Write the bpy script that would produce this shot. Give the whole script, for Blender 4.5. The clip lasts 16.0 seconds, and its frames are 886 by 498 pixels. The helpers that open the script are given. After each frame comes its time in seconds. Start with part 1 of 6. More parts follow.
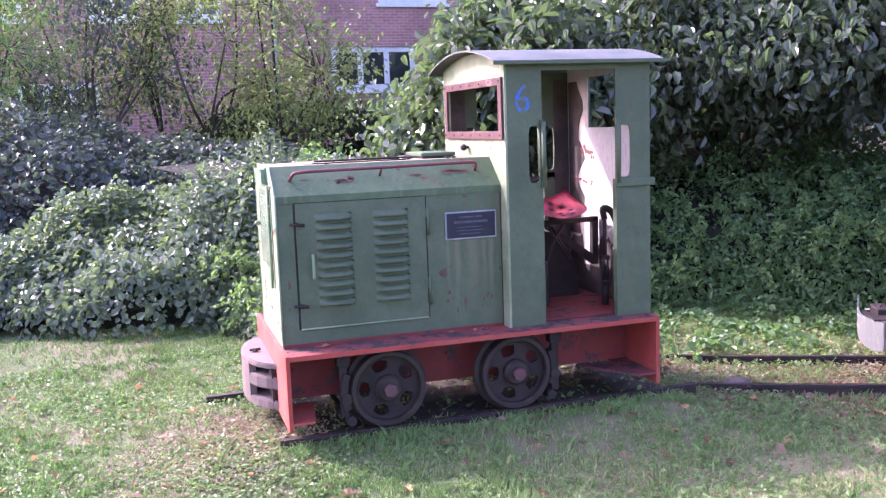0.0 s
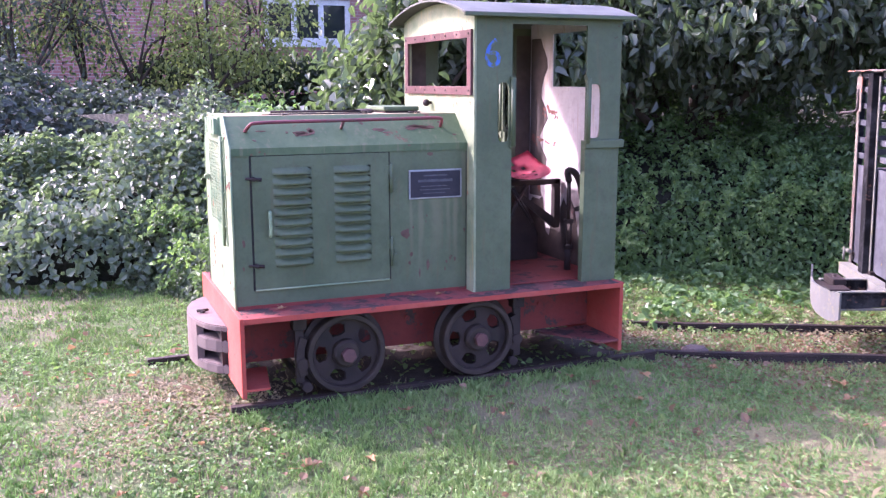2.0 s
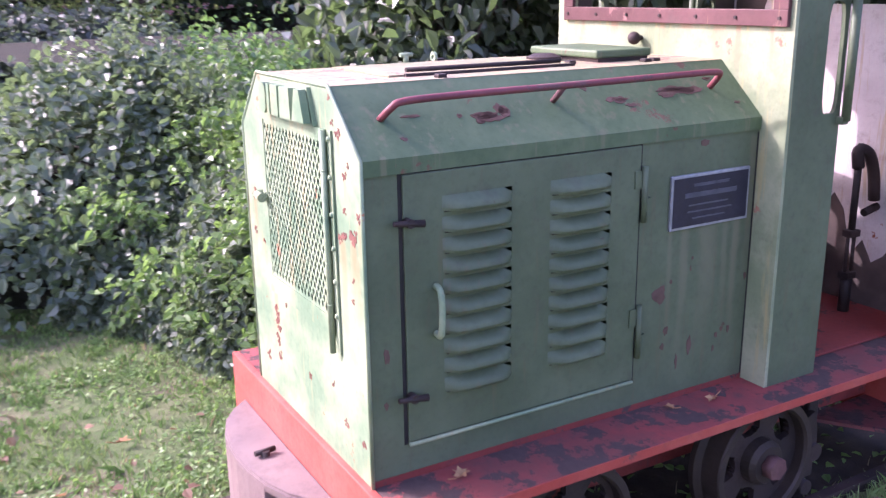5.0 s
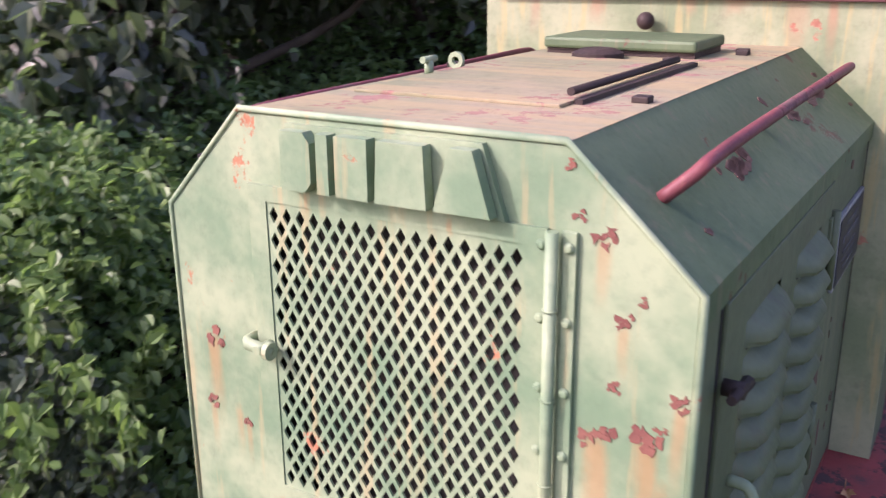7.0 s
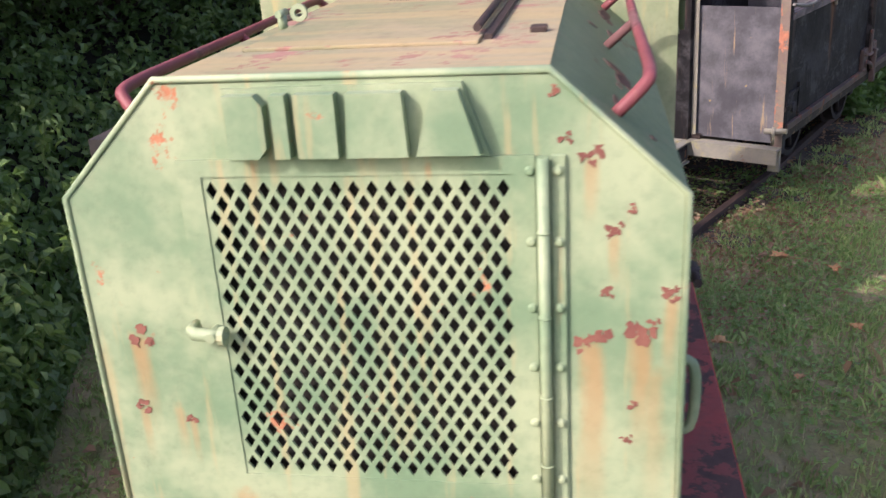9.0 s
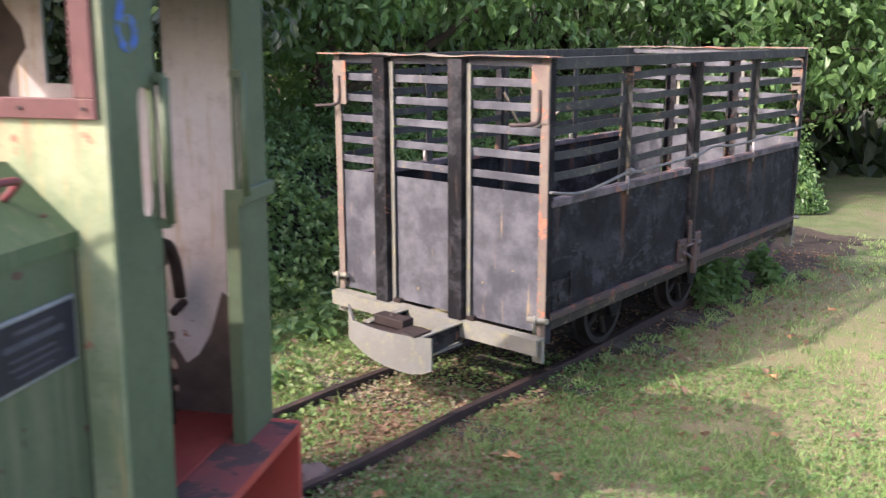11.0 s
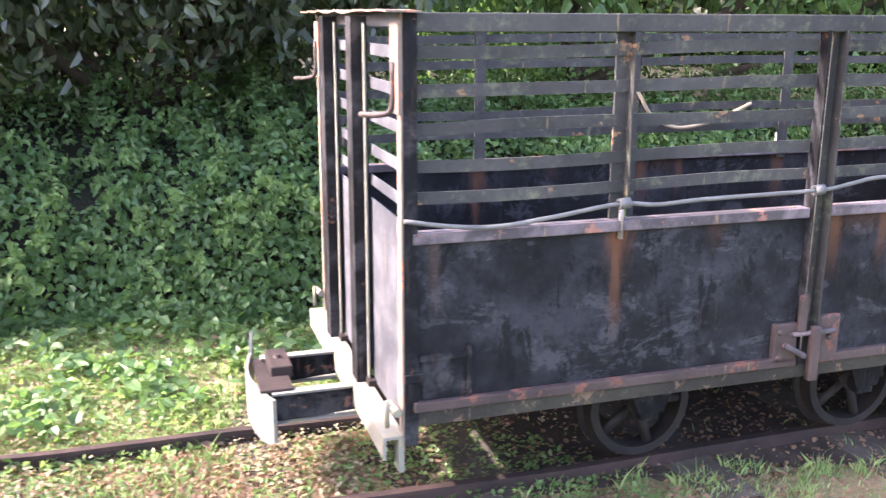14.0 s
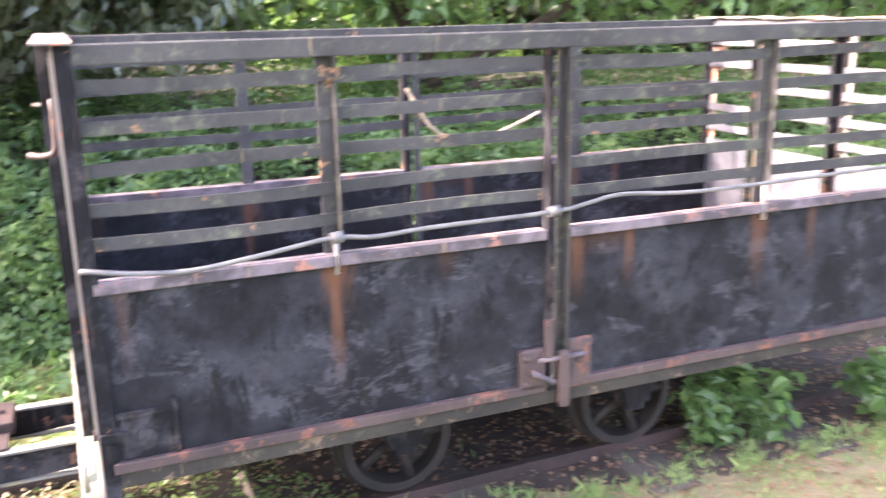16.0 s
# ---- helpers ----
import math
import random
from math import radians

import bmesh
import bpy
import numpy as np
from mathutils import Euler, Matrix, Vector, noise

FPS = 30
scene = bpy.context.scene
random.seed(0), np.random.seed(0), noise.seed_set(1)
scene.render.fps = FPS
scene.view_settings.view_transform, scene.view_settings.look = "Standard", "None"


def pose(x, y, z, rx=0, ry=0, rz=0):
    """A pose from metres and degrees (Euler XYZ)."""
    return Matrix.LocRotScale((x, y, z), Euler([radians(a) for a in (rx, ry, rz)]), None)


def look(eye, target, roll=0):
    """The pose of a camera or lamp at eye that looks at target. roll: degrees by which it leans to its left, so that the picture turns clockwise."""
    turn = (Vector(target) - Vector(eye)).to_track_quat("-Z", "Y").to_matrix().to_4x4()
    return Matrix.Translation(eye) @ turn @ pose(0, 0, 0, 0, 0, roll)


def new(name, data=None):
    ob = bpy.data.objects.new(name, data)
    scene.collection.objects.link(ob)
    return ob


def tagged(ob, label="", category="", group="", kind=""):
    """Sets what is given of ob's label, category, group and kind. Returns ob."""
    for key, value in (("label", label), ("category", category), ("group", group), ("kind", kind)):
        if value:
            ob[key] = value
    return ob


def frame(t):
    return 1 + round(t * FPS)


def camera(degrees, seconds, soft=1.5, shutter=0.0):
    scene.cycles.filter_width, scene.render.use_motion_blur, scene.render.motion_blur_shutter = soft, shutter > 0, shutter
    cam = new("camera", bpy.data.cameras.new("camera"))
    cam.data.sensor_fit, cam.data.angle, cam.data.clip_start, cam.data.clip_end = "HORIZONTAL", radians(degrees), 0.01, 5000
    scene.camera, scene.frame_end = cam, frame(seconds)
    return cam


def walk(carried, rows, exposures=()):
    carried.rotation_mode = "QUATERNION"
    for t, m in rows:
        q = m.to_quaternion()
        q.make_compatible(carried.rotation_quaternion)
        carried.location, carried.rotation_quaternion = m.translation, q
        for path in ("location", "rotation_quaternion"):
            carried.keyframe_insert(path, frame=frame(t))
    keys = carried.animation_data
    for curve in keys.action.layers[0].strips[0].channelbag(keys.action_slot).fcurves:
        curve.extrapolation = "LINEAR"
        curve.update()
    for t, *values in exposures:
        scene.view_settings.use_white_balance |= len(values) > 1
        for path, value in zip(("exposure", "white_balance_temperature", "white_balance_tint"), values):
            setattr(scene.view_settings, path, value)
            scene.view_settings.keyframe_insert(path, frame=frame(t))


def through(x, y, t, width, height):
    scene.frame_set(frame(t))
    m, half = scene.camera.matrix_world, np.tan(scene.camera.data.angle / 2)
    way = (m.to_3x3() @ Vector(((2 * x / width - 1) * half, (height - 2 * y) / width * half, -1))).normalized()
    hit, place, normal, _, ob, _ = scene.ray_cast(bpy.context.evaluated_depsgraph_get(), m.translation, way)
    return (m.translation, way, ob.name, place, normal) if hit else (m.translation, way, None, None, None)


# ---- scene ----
cam = camera(51.6, 16.0, soft=1.3, shutter=0.4)
EXPOSURES = [(0.0, 2.33, 5600, 47), (4.0, 2.33, 5550, 47), (6.3, 1.51, 6070, 46), (7.5, 1.31, 6170, 37), (9.0, 1.28, 6420, 26), (10.2, 1.49, 6320, 22), (12.3, 2.48, 6380, 23), (13.5, 2.98, 6380, 26), (15.0, 3.56, 6530, 27), (15.5, 3.51, 6680, 28), (16.0, 3.81, 6830, 29)]
PATH = [
    (0, (-0.606, -4.587, 1.684), (0.0, -2.7, 1.414), -2.1),
    (0.5, (-0.579, -4.651, 1.651), (-0.002, -2.754, 1.386), -2.2),
    (1, (-0.609, -4.686, 1.625), (-0.047, -2.786, 1.354), -1.4),
    (1.5, (-0.675, -4.552, 1.628), (-0.063, -2.681, 1.275), -0.4),
    (2, (-0.726, -4.322, 1.654), (0.029, -2.505, 1.297), -0.1),
    (2.5, (-0.649, -4.016, 1.692), (0.025, -2.171, 1.314), -0.4),
    (3, (-0.619, -3.648, 1.715), (0.02, -1.787, 1.356), -0.7),
    (3.5, (-0.62, -3.181, 1.731), (0.241, -1.422, 1.323), -0.6),
    (4, (-0.675, -2.667, 1.701), (0.064, -0.869, 1.232), -1.4),
    (6.3, (-0.865, -0.688, 1.7), (0.54, 0.577, 1.048), 0.5),
    (6.5, (-0.853, -0.537, 1.672), (0.6, 0.671, 1.019), 0.5),
    (7, (-0.885, -0.236, 1.684), (0.737, 0.765, 1.079), -0.5),
    (7.5, (-0.911, 0.016, 1.665), (0.854, 0.703, 1.023), -0.1),
    (8, (-0.877, 0.113, 1.644), (0.866, 0.784, 0.931), -3.5),
    (8.5, (-0.944, 0.169, 1.647), (0.877, 0.528, 0.901), -2.3),
    (9, (-1.027, 0.104, 1.683), (0.812, 0.427, 0.967), -3.5),
    (9.5, (-1.063, -0.139, 1.723), (0.809, 0.374, 1.242), -3.9),
    (10, (-1.006, -0.42, 1.776), (0.902, 0.023, 1.375), -0.8),
    (10.2, (-0.934, -0.53, 1.788), (0.988, -0.171, 1.367), 0.8),
    (12.3, (0.286, -2.194, 1.637), (2.1, -1.466, 1.216), -0.9),
    (12.5, (0.436, -2.279, 1.638), (2.185, -1.415, 1.2), -1.3),
    (13, (0.882, -2.46, 1.59), (2.516, -1.385, 1.174), 1.0),
    (13.5, (1.319, -2.652, 1.607), (2.839, -1.408, 1.23), 0.2),
    (14, (1.749, -2.742, 1.685), (3.166, -1.413, 1.212), 1.5),
    (14.5, (2.139, -2.794, 1.694), (3.549, -1.465, 1.199), 2.6),
    (15, (2.43, -2.862, 1.67), (3.768, -1.523, 1.024), 1.1),
    (15.5, (2.512, -2.99, 1.663), (3.827, -1.573, 1.151), 1.0),
    (16, (2.338, -3.101, 1.784), (3.862, -1.9, 1.299), 0.1),
]
walk(cam, [(t, look(eye, target, roll)) for t, eye, target, roll in PATH], EXPOSURES)

# ---- world and sun ----
SUN = Vector((-0.95, 0.92, 1.0)).normalized()
world = bpy.data.worlds.new("sky")
scene.world = world
world.use_nodes = True
wt = world.node_tree
sky = wt.nodes.new("ShaderNodeTexSky")
sky.sky_type = "NISHITA"
sky.sun_disc = False
sky.dust_density = 4.0
sky.ozone_density = 0.6
sky.sun_elevation = math.asin(SUN.z)
sky.sun_rotation = math.atan2(SUN.x, SUN.y)
wt.nodes["Background"].inputs["Strength"].default_value = 0.18
wt.links.new(sky.outputs["Color"], wt.nodes["Background"].inputs["Color"])
sun = new("sun", bpy.data.lights.new("sun", "SUN"))
sun.data.energy = 2.2
sun.data.angle = radians(0.55)
sun.data.color = (1.0, 0.93, 0.82)
sun.matrix_world = look(SUN * 60, (0, 0, 0))


# ---- materials ----
class Nodes:
    """A short hand for building node materials."""

    def __init__(self, name):
        self.mat = bpy.data.materials.new(name)
        self.mat.use_nodes = True
        self.t = self.mat.node_tree
        self.b = self.t.nodes["Principled BSDF"]
        self.co = self.t.nodes.new("ShaderNodeTexCoord").outputs["Object"]

    def link(self, a, b):
        self.t.links.new(a, b)

    def mapped(self, scale=(1, 1, 1)):
        n = self.t.nodes.new("ShaderNodeMapping")
        n.inputs["Scale"].default_value = scale
        self.link(self.co, n.inputs["Vector"])
        return n.outputs["Vector"]

    def noise(self, scale, detail=4.0, rough=0.6, stretch=None, seed=0.0, swirl=0.0):
        n = self.t.nodes.new("ShaderNodeTexNoise")
        n.noise_dimensions = "4D"
        n.inputs["W"].default_value = seed
        n.inputs["Scale"].default_value = scale
        n.inputs["Detail"].default_value = detail
        n.inputs["Roughness"].default_value = rough
        n.inputs["Distortion"].default_value = swirl
        self.link(self.mapped(stretch) if stretch else self.co, n.inputs["Vector"])
        return n.outputs["Fac"]

    def ramp(self, fac, lo, hi):
        n = self.t.nodes.new("ShaderNodeMapRange")
        n.interpolation_type = "SMOOTHSTEP"
        n.inputs["From Min"].default_value = lo
        n.inputs["From Max"].default_value = hi
        self.link(fac, n.inputs["Value"])
        return n.outputs["Result"]

    def math(self, op, a, b):
        n = self.t.nodes.new("ShaderNodeMath")
        n.operation = op
        for i, v in enumerate((a, b)):
            if isinstance(v, (int, float)):
                n.inputs[i].default_value = v
            else:
                self.link(v, n.inputs[i])
        return n.outputs[0]

    def mix(self, fac, a, b):
        n = self.t.nodes.new("ShaderNodeMix")
        n.data_type = "RGBA"
        for sock, v in ((n.inputs[0], fac), (n.inputs[6], a), (n.inputs[7], b)):
            if isinstance(v, (int, float)):
                sock.default_value = v
            elif isinstance(v, tuple):
                sock.default_value = (*v, 1)
            else:
                self.link(v, sock)
        return n.outputs[2]

    def island(self):
        return self.t.nodes.new("ShaderNodeNewGeometry").outputs["Random Per Island"]

    def piece(self):
        return self.t.nodes.new("ShaderNodeObjectInfo").outputs["Random"]

    def stains(self, runs, along="X", limit=None):
        """Soft rust runs: each starts at (place, z), is so wide and so long, and fades downwards."""
        sep = self.t.nodes.new("ShaderNodeSeparateXYZ")
        self.link(self.co, sep.inputs[0])
        wob = self.math("SUBTRACT", self.noise(16, 5, 0.7, (1.0, 1.0, 0.3), 71.0), 0.5)
        rag = self.math("SUBTRACT", self.noise(30, 4, 0.7, seed=73.0), 0.5)
        total = None
        for place, z, width, length, strength in runs:
            off = self.math("ABSOLUTE", self.math("SUBTRACT", self.math("ADD", sep.outputs[along], self.math("MULTIPLY", wob, width * 2.2)), place), 0.0)
            down = self.math("SUBTRACT", z, self.math("ADD", sep.outputs["Z"], self.math("MULTIPLY", rag, 0.05)))
            m = self.math("MULTIPLY", self.ramp(off, width, width * 0.15), self.ramp(down, length, length * 0.1))
            m = self.math("MULTIPLY", self.math("MULTIPLY", m, self.ramp(down, -0.012, 0.006)), strength)
            total = m if total is None else self.math("MAXIMUM", total, m)
        if limit is not None:
            total = self.math("MULTIPLY", total, self.math("LESS_THAN", sep.outputs["X"], limit))
        return total

    def bump(self, height, strength, distance):
        n = self.t.nodes.new("ShaderNodeBump")
        n.inputs["Strength"].default_value = strength
        n.inputs["Distance"].default_value = distance
        self.link(height, n.inputs["Height"])
        self.link(n.outputs["Normal"], self.b.inputs["Normal"])

    def set(self, color=None, rough=None, metal=None, spec=None):
        for key, v in (("Base Color", color), ("Roughness", rough), ("Metallic", metal), ("Specular IOR Level", spec)):
            if v is None:
                continue
            if isinstance(v, (int, float)):
                self.b.inputs[key].default_value = v
            elif isinstance(v, tuple):
                self.b.inputs[key].default_value = (*v, 1)
            else:
                self.link(v, self.b.inputs[key])
        return self


def painted_metal(name, base, faded, run=(0.36, 0.25, 0.12), run_amount=0.55, clouds_at=(0.3, 0.7, 3.5), rust=(0.16, 0.055, 0.03), rust_at=0.66, streak_at=0.62, dirt=(0.06, 0.05, 0.04), dirt_amount=0.5, gloss=0.45, seed=0.0, dirt_lo=0.5, swirl=0.0, spec=0.3, grain=(4.0, 4.0, 0.35), runs=(), along="X", run_tint=(0.2, 0.1, 0.05), limit=None, patches=None):
    """Old brushed paint on sheet steel: faded clouds, rust spots, running streaks and dirt."""
    n = Nodes(name)
    clouds = n.ramp(n.noise(clouds_at[2], 5, 0.65, seed=seed, swirl=swirl), clouds_at[0], clouds_at[1])
    fine = n.noise(60, 4, 0.7, seed=seed + 1)
    col = n.mix(clouds, base, faded)
    if patches:
        # hard-edged smears of lighter primer and of black tar over the first coat
        light, dark = patches
        col = n.mix(n.math("MULTIPLY", n.ramp(n.noise(4.5, 9, 0.74, (1.0, 1.0, 1.5), seed + 7, 0.5), 0.53, 0.58), 0.6), col, light)
        col = n.mix(n.math("MULTIPLY", n.ramp(n.noise(6.5, 9, 0.76, (1.5, 1.0, 0.8), seed + 8, 0.4), 0.54, 0.59), 0.85), col, dark)
    col = n.mix(n.math("MULTIPLY", n.ramp(fine, 0.45, 0.75), 0.25), col, tuple(c * 0.6 for c in base))
    streak = n.math("MULTIPLY", n.ramp(n.noise(9, 4, 0.6, grain, seed + 2), streak_at, streak_at + 0.12), run_amount)
    col = n.mix(streak, col, run)
    spots_dirt = n.math("MULTIPLY", n.ramp(n.noise(14, 6, 0.75, seed=seed + 3), dirt_lo, dirt_lo + 0.25), dirt_amount)
    col = n.mix(spots_dirt, col, dirt)
    if runs:
        col = n.mix(n.stains(runs, along, limit), col, run_tint)
    spots = n.ramp(n.noise(7, 6, 0.72, seed=seed + 4), rust_at, rust_at + 0.035)
    col = n.mix(spots, col, n.mix(n.noise(45, 3), tuple(r * 0.6 for r in rust), tuple(min(1, r * 1.7) for r in rust)))
    rough = n.math("ADD", n.math("MULTIPLY", spots, 0.35), n.math("ADD", gloss, n.math("MULTIPLY", fine, 0.2)))
    n.set(col, rough, 0.0, spec)
    n.bump(n.math("ADD", n.math("MULTIPLY", fine, 0.4), n.math("ADD", n.math("MULTIPLY", spots, -0.6), n.noise(5, 2, seed=seed + 6))), 0.25, 0.004)
    return n.mat


def plain(name, base, other, scale=20.0, rough=0.8, metal=0.0, bump=0.3, dist=0.004, spec=0.3):
    n = Nodes(name)
    big, small = n.noise(scale * 0.25, 4), n.noise(scale, 6, 0.7)
    col = n.mix(n.ramp(big, 0.3, 0.7), base, other)
    col = n.mix(n.math("MULTIPLY", n.ramp(small, 0.4, 0.7), 0.5), col, tuple(c * 0.55 for c in base))
    n.set(col, rough, metal, spec)
    n.bump(small, bump, dist)
    return n.mat


def leaf_material(name, dark, light, through, gloss=0.42, shine=0.5):
    """Leaves: each its own tint, a waxy skin, and light that shines through."""
    n = Nodes(name)
    tint = n.mix(n.island(), dark, light)
    tint = n.mix(n.math("MULTIPLY", n.ramp(n.noise(1.3, 3), 0.35, 0.65), 0.5), tint, tuple(0.5 * (a + b) * 0.8 for a, b in zip(dark, light)))
    n.set(tint, gloss, 0.0, shine)
    tr = n.t.nodes.new("ShaderNodeBsdfTranslucent")
    tr.inputs["Color"].default_value = (*through, 1)
    mx = n.t.nodes.new("ShaderNodeMixShader")
    mx.inputs[0].default_value = 0.38
    n.link(n.b.outputs[0], mx.inputs[1])
    n.link(tr.outputs[0], mx.inputs[2])
    n.link(mx.outputs[0], n.t.nodes["Material Output"].inputs["Surface"])
    return n.mat


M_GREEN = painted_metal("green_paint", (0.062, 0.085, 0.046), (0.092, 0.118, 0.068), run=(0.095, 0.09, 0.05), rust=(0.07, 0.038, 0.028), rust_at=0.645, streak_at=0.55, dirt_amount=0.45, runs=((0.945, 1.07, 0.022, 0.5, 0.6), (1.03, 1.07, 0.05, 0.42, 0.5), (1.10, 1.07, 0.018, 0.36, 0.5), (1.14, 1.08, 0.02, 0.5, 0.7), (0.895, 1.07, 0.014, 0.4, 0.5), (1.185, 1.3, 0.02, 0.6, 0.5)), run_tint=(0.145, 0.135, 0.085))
# paler copy of the green with sunlight in its colour; rust is its own
M_FRONT = painted_metal("lit_green_paint", (0.115, 0.185, 0.11), (0.245, 0.295, 0.185), clouds_at=(0.36, 0.62, 4.0), rust=(0.26, 0.11, 0.06), run=(0.32, 0.25, 0.13), run_amount=0.5, rust_at=0.61, streak_at=0.56, dirt_amount=0.33, dirt_lo=0.54, seed=3.0, limit=0.1, along="Y", run_tint=(0.30, 0.15, 0.06), runs=((0.106, 1.395, 0.013, 0.1, 0.43), (0.046, 1.164, 0.018, 0.2, 0.56), (0.104, 1.159, 0.024, 0.32, 0.56), (0.702, 1.159, 0.016, 0.16, 0.56), (0.078, 1.303, 0.01, 0.08, 0.43), (0.012, 1.224, 0.013, 0.14, 0.5), (0.714, 1.048, 0.01, 0.1, 0.43), (0.648, 1.03, 0.008, 0.08, 0.43), (0.03, 1.123, 0.024, 0.25, 0.37), (0.584, 0.919, 0.024, 0.28, 0.5), (0.665, 1.048, 0.01, 0.09, 0.37), (0.295, 1.393, 0.006, 0.03, 0.5), (0.508, 1.393, 0.005, 0.03, 0.43)))
# stained like the real sheet, but its green is also lightened for sun
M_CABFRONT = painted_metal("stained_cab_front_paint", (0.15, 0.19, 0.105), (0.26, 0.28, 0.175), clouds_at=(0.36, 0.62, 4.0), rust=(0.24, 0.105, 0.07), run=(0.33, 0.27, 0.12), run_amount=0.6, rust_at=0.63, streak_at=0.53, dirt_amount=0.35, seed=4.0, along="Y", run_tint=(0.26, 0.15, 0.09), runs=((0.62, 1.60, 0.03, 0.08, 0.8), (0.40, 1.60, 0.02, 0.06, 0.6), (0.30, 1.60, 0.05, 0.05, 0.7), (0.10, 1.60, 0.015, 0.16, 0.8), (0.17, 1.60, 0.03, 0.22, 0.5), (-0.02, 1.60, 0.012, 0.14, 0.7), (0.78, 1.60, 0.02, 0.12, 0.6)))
M_SHOULDER = painted_metal("scraped_green_paint", (0.055, 0.092, 0.044), (0.10, 0.135, 0.07), rust=(0.11, 0.065, 0.045), rust_at=0.60, run=(0.14, 0.13, 0.08), streak_at=0.55, dirt=(0.24, 0.23, 0.13), dirt_amount=0.4, dirt_lo=0.57, seed=9.0, gloss=0.46, spec=0.3)
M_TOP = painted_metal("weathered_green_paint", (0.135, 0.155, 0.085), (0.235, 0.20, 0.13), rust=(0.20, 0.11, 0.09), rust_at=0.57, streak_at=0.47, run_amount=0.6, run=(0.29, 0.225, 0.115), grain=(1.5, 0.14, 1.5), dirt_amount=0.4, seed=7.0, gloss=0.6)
M_RED = painted_metal("red_paint", (0.34, 0.05, 0.036), (0.37, 0.085, 0.062), rust=(0.10, 0.05, 0.045), rust_at=0.62, streak_at=0.75, dirt=(0.09, 0.04, 0.04), dirt_amount=0.6, seed=11.0, gloss=0.55)
# the red paint darkened for grime and for shade about the wheels
M_RED_GRIME_SHADE = painted_metal("grimy_shaded_red_paint", (0.15, 0.024, 0.02), (0.20, 0.036, 0.03), rust=(0.06, 0.04, 0.038), rust_at=0.55, streak_at=0.6, run=(0.07, 0.04, 0.038), dirt=(0.04, 0.03, 0.03), dirt_amount=0.8, seed=12.0, gloss=0.6)
M_DECK = painted_metal("worn_red_deck", (0.24, 0.045, 0.042), (0.12, 0.045, 0.042), rust=(0.055, 0.036, 0.034), rust_at=0.50, streak_at=0.8, dirt=(0.05, 0.04, 0.04), dirt_amount=0.8, seed=13.0, gloss=0.6)
M_PIPE = painted_metal("red_brown_pipe", (0.11, 0.03, 0.036), (0.18, 0.05, 0.056), rust=(0.10, 0.05, 0.05), rust_at=0.55, dirt_amount=0.3, seed=15.0)
M_WINFRAME = painted_metal("red_window_frame_paint", (0.062, 0.022, 0.022), (0.10, 0.042, 0.042), rust=(0.16, 0.085, 0.075), rust_at=0.6, dirt_amount=0.4, seed=17.0)
M_WHITE = painted_metal("chipped_white_paint", (0.52, 0.48, 0.47), (0.40, 0.35, 0.34), rust=(0.22, 0.08, 0.05), rust_at=0.66, streak_at=0.55, dirt=(0.20, 0.13, 0.10), dirt_amount=0.5, seed=19.0)
M_BLACK = painted_metal("black_wagon_paint", (0.007, 0.007, 0.008), (0.040, 0.0395, 0.043), run=(0.085, 0.06, 0.048), run_amount=0.4, swirl=0.7, clouds_at=(0.46, 0.62, 6.5), rust=(0.10, 0.055, 0.04), rust_at=0.60, streak_at=0.55, dirt=(0.010, 0.010, 0.012), dirt_amount=0.9, seed=23.0, gloss=0.62, dirt_lo=0.42, spec=0.1)
M_GREYSHEET = painted_metal("grey_wagon_sheet", (0.045, 0.046, 0.056), (0.10, 0.102, 0.115), clouds_at=(0.38, 0.64, 5.0), rust=(0.22, 0.17, 0.07), rust_at=0.635, streak_at=0.62, dirt=(0.06, 0.06, 0.065), dirt_amount=0.5, seed=29.0)
M_SLAT = painted_metal("grey_green_slat", (0.028, 0.028, 0.028), (0.056, 0.055, 0.053), rust=(0.17, 0.10, 0.06), rust_at=0.62, dirt=(0.15, 0.16, 0.10), dirt_amount=0.7, dirt_lo=0.50, seed=31.0, gloss=0.6, spec=0.12)
M_MOSS = painted_metal("mossy_sill", (0.022, 0.020, 0.019), (0.044, 0.040, 0.032), rust=(0.10, 0.07, 0.05), rust_at=0.56, dirt=(0.20, 0.185, 0.10), dirt_amount=0.8, dirt_lo=0.55, seed=37.0, gloss=0.75, spec=0.12)
M_IRON = plain("dirty_cast_iron", (0.022, 0.017, 0.0165), (0.052, 0.034, 0.030), 30, 0.65, 0.2, 0.5, 0.004)
# wheel iron darkened to carry the shadow below the wagon
M_WAGONIRON = plain("shaded_wagon_iron", (0.008, 0.007, 0.007), (0.022, 0.017, 0.015), 30, 0.75, 0.0, 0.5, 0.004)
M_WHEEL = plain("rusty_wheel_steel", (0.034, 0.025, 0.021), (0.06, 0.042, 0.035), 40, 0.6, 0.25, 0.4, 0.003)
M_BUFFER = plain("grey_brown_buffer_iron", (0.125, 0.098, 0.095), (0.21, 0.15, 0.14), 18, 0.55, 0.1, 0.4, 0.004)
M_HUB = plain("rust_red_hub", (0.14, 0.06, 0.055), (0.10, 0.05, 0.048), 30, 0.7)
M_RAIL = plain("dark_rail_steel", (0.035, 0.026, 0.025), (0.07, 0.045, 0.04), 25, 0.6, 0.3)
M_ROOFTOP = plain("grey_roof_sheet", (0.11, 0.11, 0.10), (0.07, 0.075, 0.065), 12, 0.6, 0.0, 0.3)
